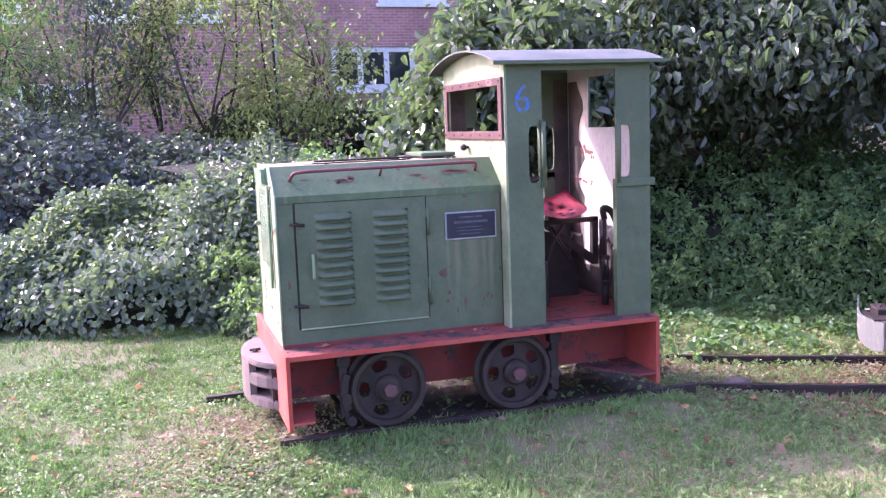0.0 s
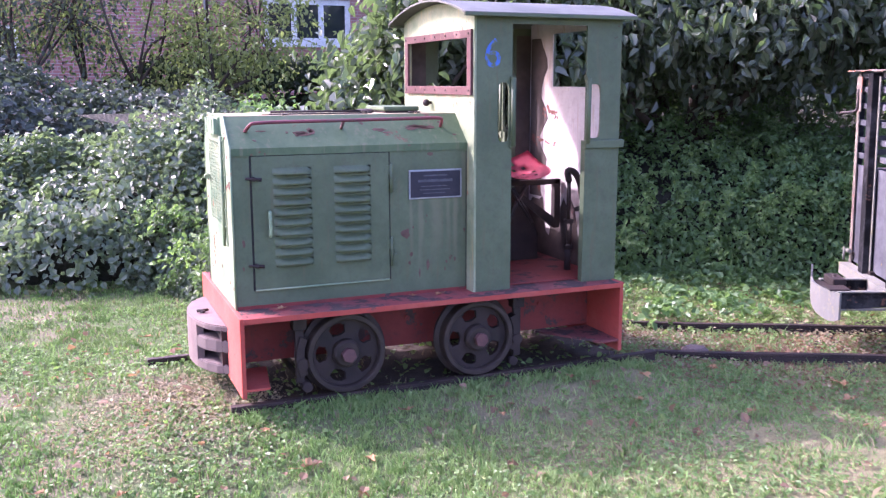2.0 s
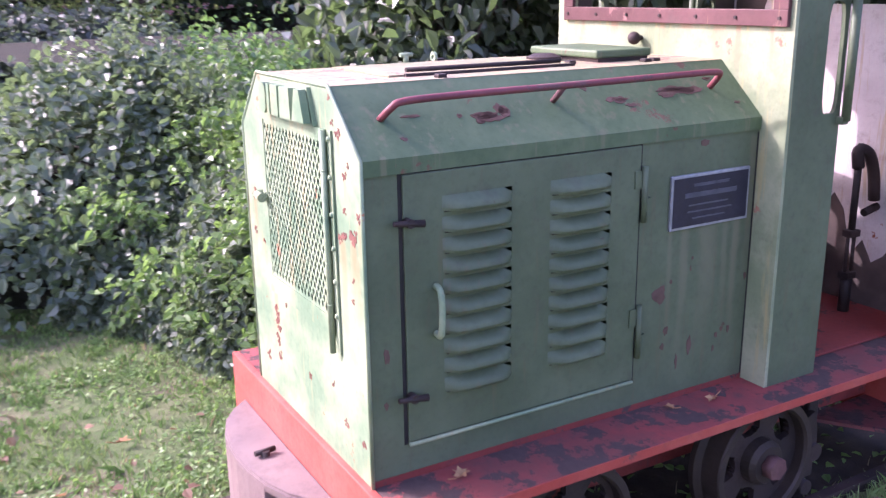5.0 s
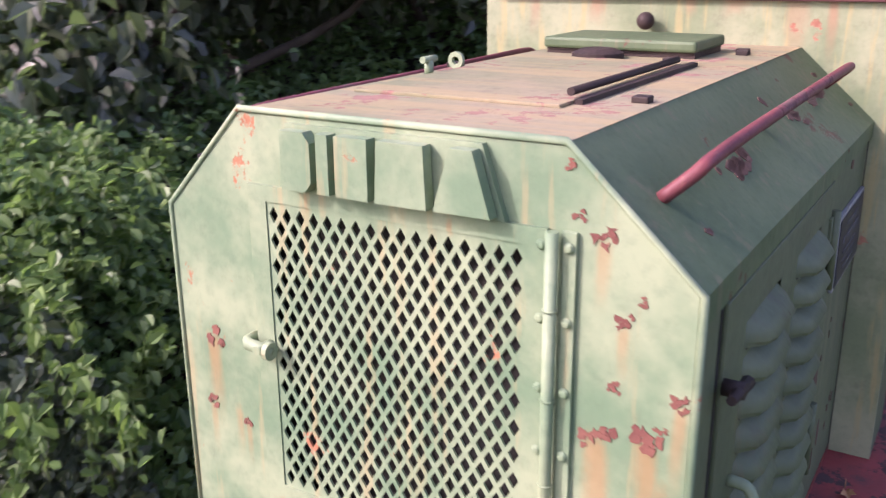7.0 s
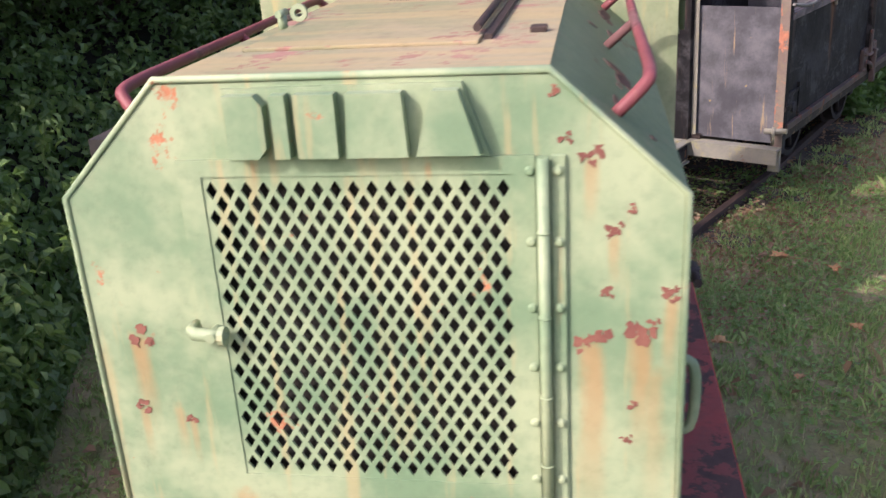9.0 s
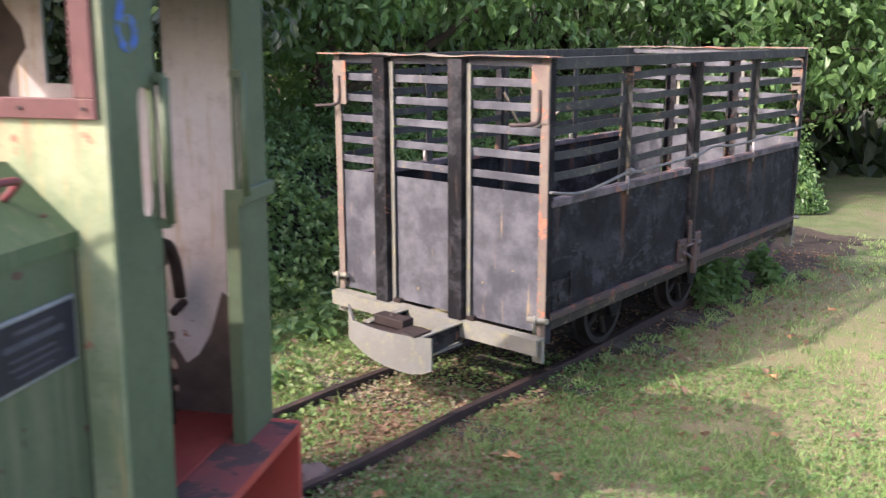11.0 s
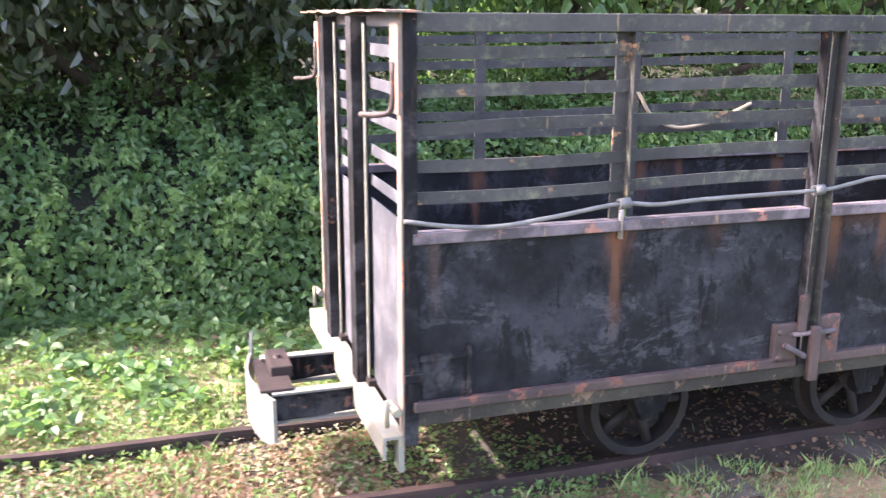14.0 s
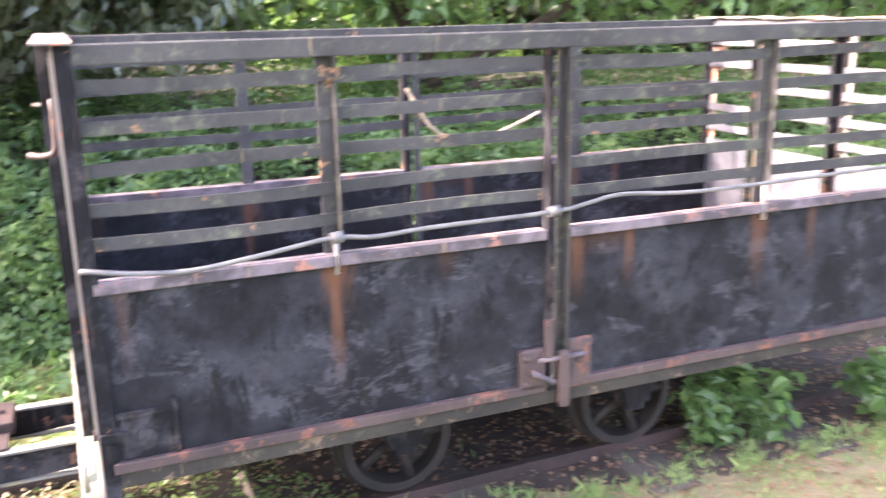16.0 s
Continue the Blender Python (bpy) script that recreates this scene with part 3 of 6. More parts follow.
def make_grass():
    rng = np.random.default_rng(4)
    packs = {"grass": [], "straw": []}
    for x0, x1, y0, y1, count in ((-3.2, 3.6, -2.7, 0.2, 130000), (-5, 1.2, 0.2, 3.4, 75000), (1.2, 5, 0.2, 2.6, 22000), (2.4, 9.0, -4.5, -0.2, 48000), (-5, -3.2, -2.5, 0.2, 5000)):
        # two blades in three stand in small clumps
        cx, cy = rng.uniform(x0, x1, count), rng.uniform(y0, y1, count)
        root = np.where(rng.uniform(0, 1, count) < 0.66, rng.integers(0, max(1, count // 22), count), np.arange(count))
        spread = rng.normal(0, 0.022, (2, count))
        for x, y, r, q in zip(cx[root] + spread[0], cy[root] + spread[1], rng.uniform(0, 1, count), rng.uniform(0, 1, count)):
            d = dryness(x, y)
            if r < d * 0.8 + 0.35 * lump(x, y, 4.0, 5.0) or (in_loco(x, y) and q > 0.05) or (0.0 < q * 1.05 < soil_depth(x, y)):
                continue
            packs["straw" if q < 0.06 + 0.35 * max(0, d - 0.5) else "grass"].append((x, y, ground_z(x, y)))
    for kind, mat, label in (("grass", M_GRASS, "short uneven lawn grass"), ("straw", M_STRAW, "dry straw-coloured grass blades")):
        p = np.array(packs[kind])
        n = len(p)
        a = rng.uniform(0, 2 * math.pi, n)
        h = rng.uniform(0.012, 0.036, n) * (1 + 0.9 * (rng.uniform(0, 1, n) > 0.94)) * np.array([1 + 0.8 * lump(a, b, 7.0, 4.0) + 0.7 * lump(a, b, 3.0, 11.0) for a, b in p[:, :2]])
        side = np.stack([np.cos(a), np.sin(a), 0 * a], 1) * (rng.uniform(0.0022, 0.0052, n))[:, None]
        lean = rng.normal(0, 0.55, (n, 2)) * h[:, None]
        mid = p + np.stack([lean[:, 0] * 0.35, lean[:, 1] * 0.35, h * 0.6], 1)
        tip = p + np.stack([lean[:, 0], lean[:, 1], h], 1)
        verts = np.stack([p - side - [0, 0, 0.01], p + side - [0, 0, 0.01], mid + side * 0.7, tip, mid - side * 0.7], 1).reshape(-1, 3)
        faces = [tuple(range(5 * i, 5 * i + 5)) for i in range(n)]
        me = bpy.data.meshes.new(kind)
        me.from_pydata(verts.tolist(), [], faces)
        me.materials.append(mat)
        tagged(new("grass" if kind == "grass" else "dry_grass", me), label, "grass", kind="stuff")


make_grass()


def make_tufts():
    """Longer grass left standing along the rails and round the wheels."""
    rng = np.random.default_rng(14)
    pts = []
    for _ in range(190):
        k = rng.uniform()
        if k < 0.5:
            c = (rng.uniform(-0.1, 2.3), rng.normal(-0.17, 0.05))
        else:
            u = rng.uniform(-0.6, 4.0)
            c = (3.65 + 0.875 * u + rng.normal(0, 0.05), -0.75 - 0.485 * u + rng.normal(0, 0.07))
        for _ in range(26):
            pts.append((c[0] + rng.normal(0, 0.03), c[1] + rng.normal(0, 0.025)))
    p = np.array([(x, y, ground_z(x, y) - 0.01) for x, y in pts])
    n = len(p)
    a = rng.uniform(0, 2 * math.pi, n)
    h = rng.uniform(0.03, 0.075, n)
    side = np.stack([np.cos(a), np.sin(a), 0 * a], 1) * 0.0025
    lean = rng.normal(0, 0.5, (n, 2)) * h[:, None]
    mid = p + np.stack([lean[:, 0] * 0.3, lean[:, 1] * 0.3, h * 0.6], 1)
    tip = p + np.stack([lean[:, 0], lean[:, 1], h * 0.95], 1)
    verts = np.stack([p - side, p + side, mid + side * 0.8, tip, mid - side * 0.8], 1).reshape(-1, 3)
    me = bpy.data.meshes.new("grass_tufts")
    me.from_pydata(verts.tolist(), [], [tuple(range(5 * i, 5 * i + 5)) for i in range(n)])
    me.materials.append(M_GRASS)
    tagged(new("grass_tufts", me), "long grass tufts along the rails", "grass", kind="stuff")


make_tufts()


def scatter_flat(name, n, area, size, mat, label, category, rule, seed, lift=0.02, tilt=0.35):
    rng = np.random.default_rng(seed)
    pts = []
    while len(pts) < n:
        x, y = rng.uniform(area[0], area[1]), rng.uniform(area[2], area[3])
        if rng.uniform() < rule(x, y):
            pts.append((x, y, ground_z(x, y) + lift * rng.uniform(0.3, 1.6)))
    pts = np.array(pts)
    v, f = leaves(pts, np.tile([0, 0, 1.0], (n, 1)), size, rng, 0.8, 0.0, tilt, 0.12)
    tagged(cloud_mesh(name, v, f, mat), label, category, kind="stuff")


M_STRIP = leaf_material("pale_weed_leaves", (0.09, 0.15, 0.045), (0.27, 0.36, 0.14), (0.32, 0.45, 0.12), 0.45, 0.4)
scatter_flat("clover", 44000, (-4.0, 4.6, -2.6, 2.4), 0.022, M_WEED, "small clover and weed leaves in the lawn", "weeds", lambda x, y: 0.0 if in_loco(x, y) else max(0.03, 0.5 + 1.4 * lump(x, y, 2.0, 1.3)), 5)
scatter_flat("ground_ivy", 9000, (2.1, 6.0, 0.2, 2.6), 0.03, M_STRIP, "low pale green weeds beside the track", "weeds", lambda x, y: max(0.0, min(1.0, 0.2 + 0.9 * (y + 0.5 * (x - 3.6)))) * max(0.04, 0.5 + 2.2 * lump(x, y, 3.0, 5.0)), 6, 0.03, 0.6)
scatter_flat("ground_ivy", 4200, (2.3, 6.0, 0.5, 2.6), 0.058, M_COVER, "broad green weed leaves at the foot of the bank", "weeds", lambda x, y: max(0.0, min(1.0, 0.9 * (y + 0.5 * (x - 3.6)))) * max(0.0, 0.35 + 2.4 * lump(x, y, 7.0, 3.4)), 26, 0.06, 0.6)
scatter_flat("dry_grass_litter", 3500, (2.3, 6.0, -0.9, 1.6), 0.02, M_STRAW, "straw-coloured dry leaves among the weeds beside the track", "leaf litter", lambda x, y: max(0.03, min(1.0, 0.5 + 1.6 * lump(x, y, 4.0, 1.7))) * math.exp(-((y + 0.52 * (x - 3.9)) / 0.7) ** 2) * (1.0 - 0.92 * soil_depth(x, y)), 16, 0.03)
scatter_flat("track_weeds", 420, (0.0, 2.3, -0.1, 0.9), 0.035, M_WEED, "weeds growing between the rails", "weeds", lambda x, y: 0.8, 7, 0.03)
scatter_flat("leaf_litter", 12000, (2.2, 8.0, -3.0, 1.2), 0.024, M_LITTER, "dry brown leaf litter under the wagon", "leaf litter", lambda x, y: math.exp(-((y + 0.45 + 0.52 * (x - 3.9)) / 0.55) ** 2) * (1.0 - 0.85 * soil_depth(x, y)), 8, 0.012)
scatter_flat("track_litter", 4200, (-0.9, 0.3, -0.6, 0.8), 0.019, M_STRAW, "dry pale grass and litter heaped under the buffer", "leaf litter", lambda x, y: math.exp(-((x + 0.3) ** 2 + (y - 0.1) ** 2) / 0.16), 12, 0.012)
scatter_flat("fallen_leaves", 900, (-4.0, 7.5, -3.5, 2.0), 0.045, M_LITTER, "scattered small fallen leaves on the lawn", "fallen leaves", lambda x, y: 0.0 if in_loco(x, y) else 0.6 - 0.5 * soil_depth(x, y), 9, 0.03)


def fallen_leaf(x, y, turn, size, z=None):
    rng = np.random.default_rng(int(abs(x * 977 + y * 131)) + 3)
    bm = B()
    rim = []
    for k in range(14):
        a = 2 * math.pi * k / 14
        r = size * (0.55 if k % 2 else 1.0) * (1.0 + 0.25 * math.cos(a)) * rng.uniform(0.8, 1.1) * 0.5
        rim.append(bm.verts.new((r * math.cos(a), 0.75 * r * math.sin(a), 0.25 * size * abs(math.sin(a)) * rng.uniform(0.4, 1))))
    mid = bm.verts.new((0, 0, 0))
    for k in range(14):
        bm.faces.new((mid, rim[k], rim[(k + 1) % 14]))
    tube(bm, [(-size * 0.35, 0, 0.002), (-size * 0.8, 0.1 * size, 0.012)], 0.0015, 5)
    ob = part("fallen_leaf", bm, M_FALLEN)
    ob.matrix_world = pose(x, y, (ground_z(x, y) + 0.025) if z is None else z, 0, 0, turn)
    return tagged(ob, "curled brown fallen leaf lying on the grass" if z is None else "curled tan fallen leaf lying on the red deck", "leaf", "fallen leaves")


for x, y, turn, size in ((0.15, -0.72, 20, 0.11), (0.42, -0.75, 100, 0.07), (0.05, -0.35, 210, 0.06), (-0.6, -0.7, 60, 0.07), (-0.9, -0.55, 10, 0.06), (-1.25, -0.75, 150, 0.08), (1.15, -0.55, 80, 0.06), (1.9, -0.6, 330, 0.06), (2.35, -0.9, 30, 0.08), (2.6, -0.3, 120, 0.09), (3.1, -0.75, 70, 0.12), (2.95, -0.95, 10, 0.10), (-0.3, 1.6, 0, 0.07), (0.75, -0.35, 45, 0.06), (4.4, -2.0, 20, 0.08), (5.2, -2.2, 200, 0.07), (5.9, -2.6, 100, 0.08), (3.6, -1.9, 140, 0.07), (2.1, -0.35, 270, 0.09), (1.7, -0.25, 75, 0.07)):
    fallen_leaf(x, y, turn, size)


def heap(name, centre, radii, height, n, size, mat, label, category, seed, rough=0.2, inner=0.25, power=2):
    """A low overgrown mound: leaves over an uneven dome, with some stems below them."""
    rng = np.random.default_rng(seed)
    th = thing(name, label, category)
    ang, rad = rng.uniform(0, 2 * math.pi, n), np.sqrt(rng.uniform(0, 1, n))
    ux, uy = rad * np.cos(ang), rad * np.sin(ang)
    x, y = centre[0] + radii[0] * ux, centre[1] + radii[1] * uy
    dome = np.sqrt(np.clip(1 - rad ** power, 0, 1))
    bumps = np.array([1 + rough * 2.0 * lump(a, b, seed, 0.9) + rough * lump(a, b, seed + 4, 2.6) for a, b in zip(x, y)])
    z = height * dome * bumps * (1 - inner * rng.uniform(0, 1, n) ** 2.5) + rng.exponential(0.03, n)
    out = np.stack([ux / radii[0], uy / radii[1], np.maximum(dome, 0.15) / height], 1)
    out /= np.linalg.norm(out, axis=1, keepdims=True)
    v, f = leaves(np.stack([x, y, z + 0.03], 1), out, size, rng, 0.8, 0.25, 0.5)
    cloud_mesh("foliage", v, f, mat, th, kind="stuff")
    bm = B()
    for _ in range(26):
        a = rng.uniform(0, 2 * math.pi)
        p = Vector((centre[0] + radii[0] * 0.5 * math.cos(a), centre[1] + radii[1] * 0.5 * math.sin(a), 0.0))
        q = Vector((centre[0] + radii[0] * 0.85 * math.cos(a + 0.3), centre[1] + radii[1] * 0.85 * math.sin(a + 0.3), height * 0.45))
        tube(bm, smooth_curve([p, (p + q) / 2 + Vector((0, 0, height * 0.35)), q], 4), 0.008, 5)
    part("stems", bm, M_BARK, th, kind="stuff")
    # a dark core of twigs and soil, its colour standing in for inner shade
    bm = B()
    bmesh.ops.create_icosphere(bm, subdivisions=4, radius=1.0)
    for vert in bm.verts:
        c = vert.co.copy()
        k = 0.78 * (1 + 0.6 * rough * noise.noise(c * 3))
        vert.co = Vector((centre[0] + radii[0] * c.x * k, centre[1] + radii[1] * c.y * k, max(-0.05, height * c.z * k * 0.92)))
    part("thicket", bm, M_TWIG_SHADE, th)
    return th


# near-black, so that gaps between leaves look deep in shade
M_TWIG_SHADE = plain("twigs_and_shade", (0.02, 0.022, 0.014), (0.035, 0.03, 0.02), 25, 0.95, 0.0, 1.0, 0.03)

heap("ivy_mound", (0.35, 4.75), (2.7, 1.9), 1.1, 33000, 0.066, M_IVY, "low mound overgrown with pale ivy and bramble", "ivy", 21, 0.26, 0.34)
heap("ivy_mound", (-2.6, 5.0), (2.2, 1.5), 0.62, 14000, 0.066, M_IVY, "low mound overgrown with pale ivy and bramble", "ivy", 22, 0.26, 0.34)
heap("bramble_thicket", (-3.2, 9.0), (5.6, 2.6), 1.85, 26000, 0.085, M_SHRUB, "dense grey-green bramble thicket", "bush", 23, 0.16)
heap("bramble_thicket", (1.0, 8.3), (2.4, 1.5), 1.4, 11000, 0.08, M_SHRUB, "dense grey-green bramble thicket", "bush", 25, 0.18)
heap("clipped_hedge", (4.4, 13.2), (4.6, 1.4), 2.05, 15000, 0.10, M_HEDGE, "dark evergreen hedge before the house", "hedge", 24, 0.05, 0.25, 8)


BANK = [(-0.35, 3.1), (0.02, 2.6), (0.2, 2.05), (0.6, 1.78), (1.2, 1.85), (2.2, 2.2), (3.2, 2.15), (4.0, 1.75), (4.75, 1.2), (6.5, 0.22), (8.2, -0.75), (9.4, -1.9), (10.2, -3.4)]


def make_bank():
    """The bank of nettles and creepers that runs behind the track."""
    rng = np.random.default_rng(31)
    th = thing("undergrowth_bank", "bank of dense green creepers and nettles", "undergrowth")
    line = smooth_curve([(*p, 0) for p in BANK], 5)
    pts, outs, soil = [], [], []
    seg = [(b - a).length for a, b in zip(line, line[1:])]
    total = sum(seg)
    for i, (a, b) in enumerate(zip(line, line[1:])):
        d = (b - a).normalized()
        s = Vector((-d.y, d.x, 0))
        for _ in range(int(95000 * seg[i] / total)):
            t, w = rng.uniform(0, 1), rng.uniform(0, 1) ** 1.5 * (0.85 if a.x < 0.75 else 2.9)
            p = a + (b - a) * t + s * w + d * rng.normal(0, 0.12 * w)
            h = 1.05 * (1 - math.exp(-w / 0.6)) * (1 + 0.5 * lump(p.x, p.y, 6.0, 1.1) + 0.45 * lump(p.x, p.y, 8.0, 3.2)) + 0.12 * w + 0.07 * lump(p.x, p.y, 2.0, 9.0)
            depth = rng.uniform(0, 1) ** 2 * 0.5
            pts.append((p.x, p.y, max(0.04, h - depth * h) + rng.exponential(0.035)))
            o = -s * math.exp(-w / 0.8) + Vector((0, 0, 0.75))
            outs.append(o.normalized())
    pts, outs = np.array(pts), np.array([tuple(o) for o in outs])
    west = pts[:, 0] < 0.75
    for pick, size, mat in ((west, 0.05, M_IVY), (~west, 0.052, M_COVER)):
        v, f = leaves(pts[pick], outs[pick], size, rng, 0.7, 0.25, 0.6)
        cloud_mesh("creepers", v, f, mat, th, kind="stuff")
    # arching shoots that stand out of the mass
    sp, so, bm = [], [], B()
    for _ in range(420):
        i = int(rng.integers(0, len(line) - 1))
        a, b = line[i], line[i + 1]
        d = (b - a).normalized()
        s = Vector((-d.y, d.x, 0))
        w = rng.uniform(0.05, 1.6)
        root = a.lerp(b, rng.uniform()) + s * w + Vector((0, 0, 0.9 * (1 - math.exp(-w / 0.6))))
        tip = root - s * rng.uniform(0.1, 0.4) + d * rng.normal(0, 0.2) + Vector((0, 0, rng.uniform(0.0, 0.3)))
        arc = smooth_curve([root, root.lerp(tip, 0.5) + Vector((0, 0, rng.uniform(0.08, 0.2))), tip], 5)
        tube(bm, arc, 0.0025, 4)
        for q in arc[2:]:
            for _ in range(3):
                sp.append(tuple(q + Vector(rng.normal(0, 0.022, 3))))
                so.append((-s.x * 0.5, -s.y * 0.5, 0.8))
    v, f = leaves(np.array(sp), np.array(so), 0.05, rng, 0.6, 0.4, 0.4)
    cloud_mesh("bramble_growth", v, f, M_WEED, th, kind="stuff")
    part("bramble_wood", bm, M_WEED, th, kind="stuff")
    # dark sheet below the creepers, coloured as the shade in their gaps
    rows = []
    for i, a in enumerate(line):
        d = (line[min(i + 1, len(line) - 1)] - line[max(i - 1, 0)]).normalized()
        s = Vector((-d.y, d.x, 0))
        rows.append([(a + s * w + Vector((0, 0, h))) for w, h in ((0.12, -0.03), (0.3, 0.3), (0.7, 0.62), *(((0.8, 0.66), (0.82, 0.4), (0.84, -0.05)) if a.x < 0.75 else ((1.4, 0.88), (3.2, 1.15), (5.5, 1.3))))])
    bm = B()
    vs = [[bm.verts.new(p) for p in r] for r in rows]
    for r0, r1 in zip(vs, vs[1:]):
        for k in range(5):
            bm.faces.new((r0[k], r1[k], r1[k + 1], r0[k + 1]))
    part("earth", bm, M_TWIG_SHADE, th)


make_bank()


def weed_plant(x, y, r, seed):
    rng = np.random.default_rng(seed)
    th = thing("weed_plant", "low leafy green weed beside the rail", "weed", group="weeds beside the rail")
    bm, pts = B(), []
    for _ in range(9):
        a = rng.uniform(0, 2 * math.pi)
        tip = Vector((x + r * math.cos(a), y + r * math.sin(a), rng.uniform(0.1, 0.3)))
        arc = smooth_curve([(x, y, 0.0), ((x + tip.x) / 2, (y + tip.y) / 2, tip.z * 0.9), tip], 5)
        tube(bm, arc, 0.003, 4)
        for q in arc[2:]:
            for _ in range(3):
                pts.append(tuple(q + Vector(rng.normal(0, 0.03, 3))))
    part("stems", bm, M_WEED, th, kind="stuff")
    v, f = leaves(np.array(pts), np.tile([0, 0, 1.0], (len(pts), 1)), 0.075, rng, 0.6, 0.3, 0.5)
    cloud_mesh("foliage", v, f, M_COVER, th, kind="stuff")


for k, (u, w) in enumerate(((2.4, 0.3), (2.65, 0.25), (3.3, 0.2))):
    weed_plant(WAGON_AT[0] + 0.875 * u + 0.485 * w, WAGON_AT[1] - 0.485 * u + 0.875 * w, 0.10, 90 + k)


def limb(bm, a, b, r0, r1, rng, bend=0.12):
    a, b = Vector(a), Vector(b)
    off = Vector(rng.normal(0, bend * (b - a).length, 3))
    pts = smooth_curve([a, a.lerp(b, 0.45) + off, b], 4)
    tube(bm, pts, [r0 + (r1 - r0) * i / (len(pts) - 1) for i in range(len(pts))], 7)


def tree(name, base, clumps, n, size, mat, label, category, seed, trunk=0.07, width=0.55, droop=0.6, fork=0.35, loose=0.95, twigs=0.25):
    """A trunk with a limb to every clump; leaves hang in sprays round twigs, with gaps between."""
    rng = np.random.default_rng(seed)
    th = thing(name, label, category)
    base = Vector(base)
    top = max(c[2] for c, _ in clumps)
    fork_at = base + Vector((rng.normal(0, 0.1), rng.normal(0, 0.1), top * fork))
    bm = B()
    limb(bm, base - Vector((0, 0, 0.1)), fork_at, trunk, trunk * 0.7, rng, 0.04)
    pts, outs = [], []
    vol = sum(r ** 2 for _, r in clumps)
    for c, r in clumps:
        c = Vector(c)
        limb(bm, fork_at, c, trunk * 0.5, 0.012, rng)
        sprays = max(5, int(n * r * r / vol / 14))
        for _ in range(sprays):
            d = Vector(rng.normal(0, 1, 3)).normalized()
            p = c + Vector((d.x, d.y, d.z * 0.9)) * r * rng.uniform(0.45, 1.08)
            if rng.uniform() < twigs:
                tube(bm, [c.lerp(p, 0.2), p], [0.007, 0.003], 4)
            for _ in range(14):
                q = p + Vector(rng.normal(0, size * loose, 3))
                pts.append(q)
                outs.append((d * 0.7 + Vector((0, 0, 0.6))).normalized())
    part("trunk", bm, M_BARK, th)
    v, f = leaves(np.array([tuple(p) for p in pts]), np.array([tuple(o) for o in outs]), size, rng, width, droop, 0.55)
    cloud_mesh("crown", v, f, mat, th, kind="stuff")
    return th


# the large-leaved shrub behind the cab, its dark neighbour over the bank, and the trees beyond
tree("large_leaved_shrub", (2.3, 3.6, 0), [((1.98, 3.65, 1.15), 0.66), ((2.5, 3.6, 2.0), 0.68), ((2.9, 3.8, 2.55), 0.65), ((1.95, 3.9, 0.7), 0.65), ((2.4, 4.3, 1.7), 0.7), ((3.2, 4.0, 2.0), 0.9), ((2.85, 2.75, 2.3), 0.42), ((3.1, 2.6, 1.9), 0.4)], 13500, 0.125, M_BIGLEAF, "large-leaved shrub with drooping glossy leaves", "shrub", 41)
tree("large_leaved_tree", (5.2, 3.6, 0), [((4.0, 2.9, 2.2), 0.85), ((4.9, 2.5, 2.3), 0.9), ((5.9, 2.2, 2.4), 0.95), ((3.9, 3.4, 2.6), 0.8), ((5.0, 3.0, 2.8), 0.9), ((6.4, 2.4, 2.7), 0.9), ((4.4, 4.4, 1.7), 1.0), ((6.0, 3.8, 1.8), 1.1), ((5.2, 4.6, 2.4), 1.0)], 24000, 0.105, M_BIGLEAF, "dark large-leaved tree overhanging the bank", "tree", 42, 0.11)
tree("leafy_tree", (8.2, 1.8, 0), [((7.2, 1.6, 2.4), 1.0), ((8.2, 1.0, 2.7), 1.1), ((9.2, 0.2, 2.6), 1.1), ((7.6, 2.6, 3.3), 1.2), ((9.0, 1.6, 3.4), 1.2), ((10.2, -0.8, 2.7), 1.2), ((8.6, 2.6, 1.6), 1.1)], 15000, 0.11, M_COVER, "leafy green tree behind the wagon", "tree", 43, 0.12)
tree("leafy_tree", (11.6, -2.4, 0), [((10.9, -2.0, 1.6), 1.1), ((11.4, -3.4, 1.9), 1.2), ((11.3, -2.6, 3.0), 1.3), ((12.0, -4.4, 2.4), 1.3), ((10.8, -1.0, 3.3), 1.2), ((12.4, -5.6, 1.9), 1.3)], 11000, 0.13, M_COVER, "leafy green tree beyond the end of the track", "tree", 44, 0.12)
for k, (x, y, s, m) in enumerate(((-3.4, 12.0, 1.0, M_COVER), (-1.2, 11.3, 0.9, M_SHRUB), (0.6, 11.8, 1.05, M_YOUNG), (1.55, 10.6, 0.85, M_YOUNG), (-2.3, 13.4, 1.0, M_YOUNG), (-5.8, 11.4, 1.1, M_COVER), (-0.3, 12.6, 1.0, M_YOUNG), (-4.4, 11.0, 1.0, M_COVER))):
    rr = random.Random(50 + k)
    cl = [((x + rr.uniform(-0.9, 0.9), y + rr.uniform(-0.6, 0.6), 1.6 + 0.55 * j + rr.uniform(-0.2, 0.2)), rr.uniform(0.6, 1.05)) for j in range(6)]
    tree("sapling", (x, y, 0), cl, 3600, 0.085, m, "slender sapling with yellow-green leaves", "tree", 60 + k, 0.06, loose=2.4, twigs=0.8)
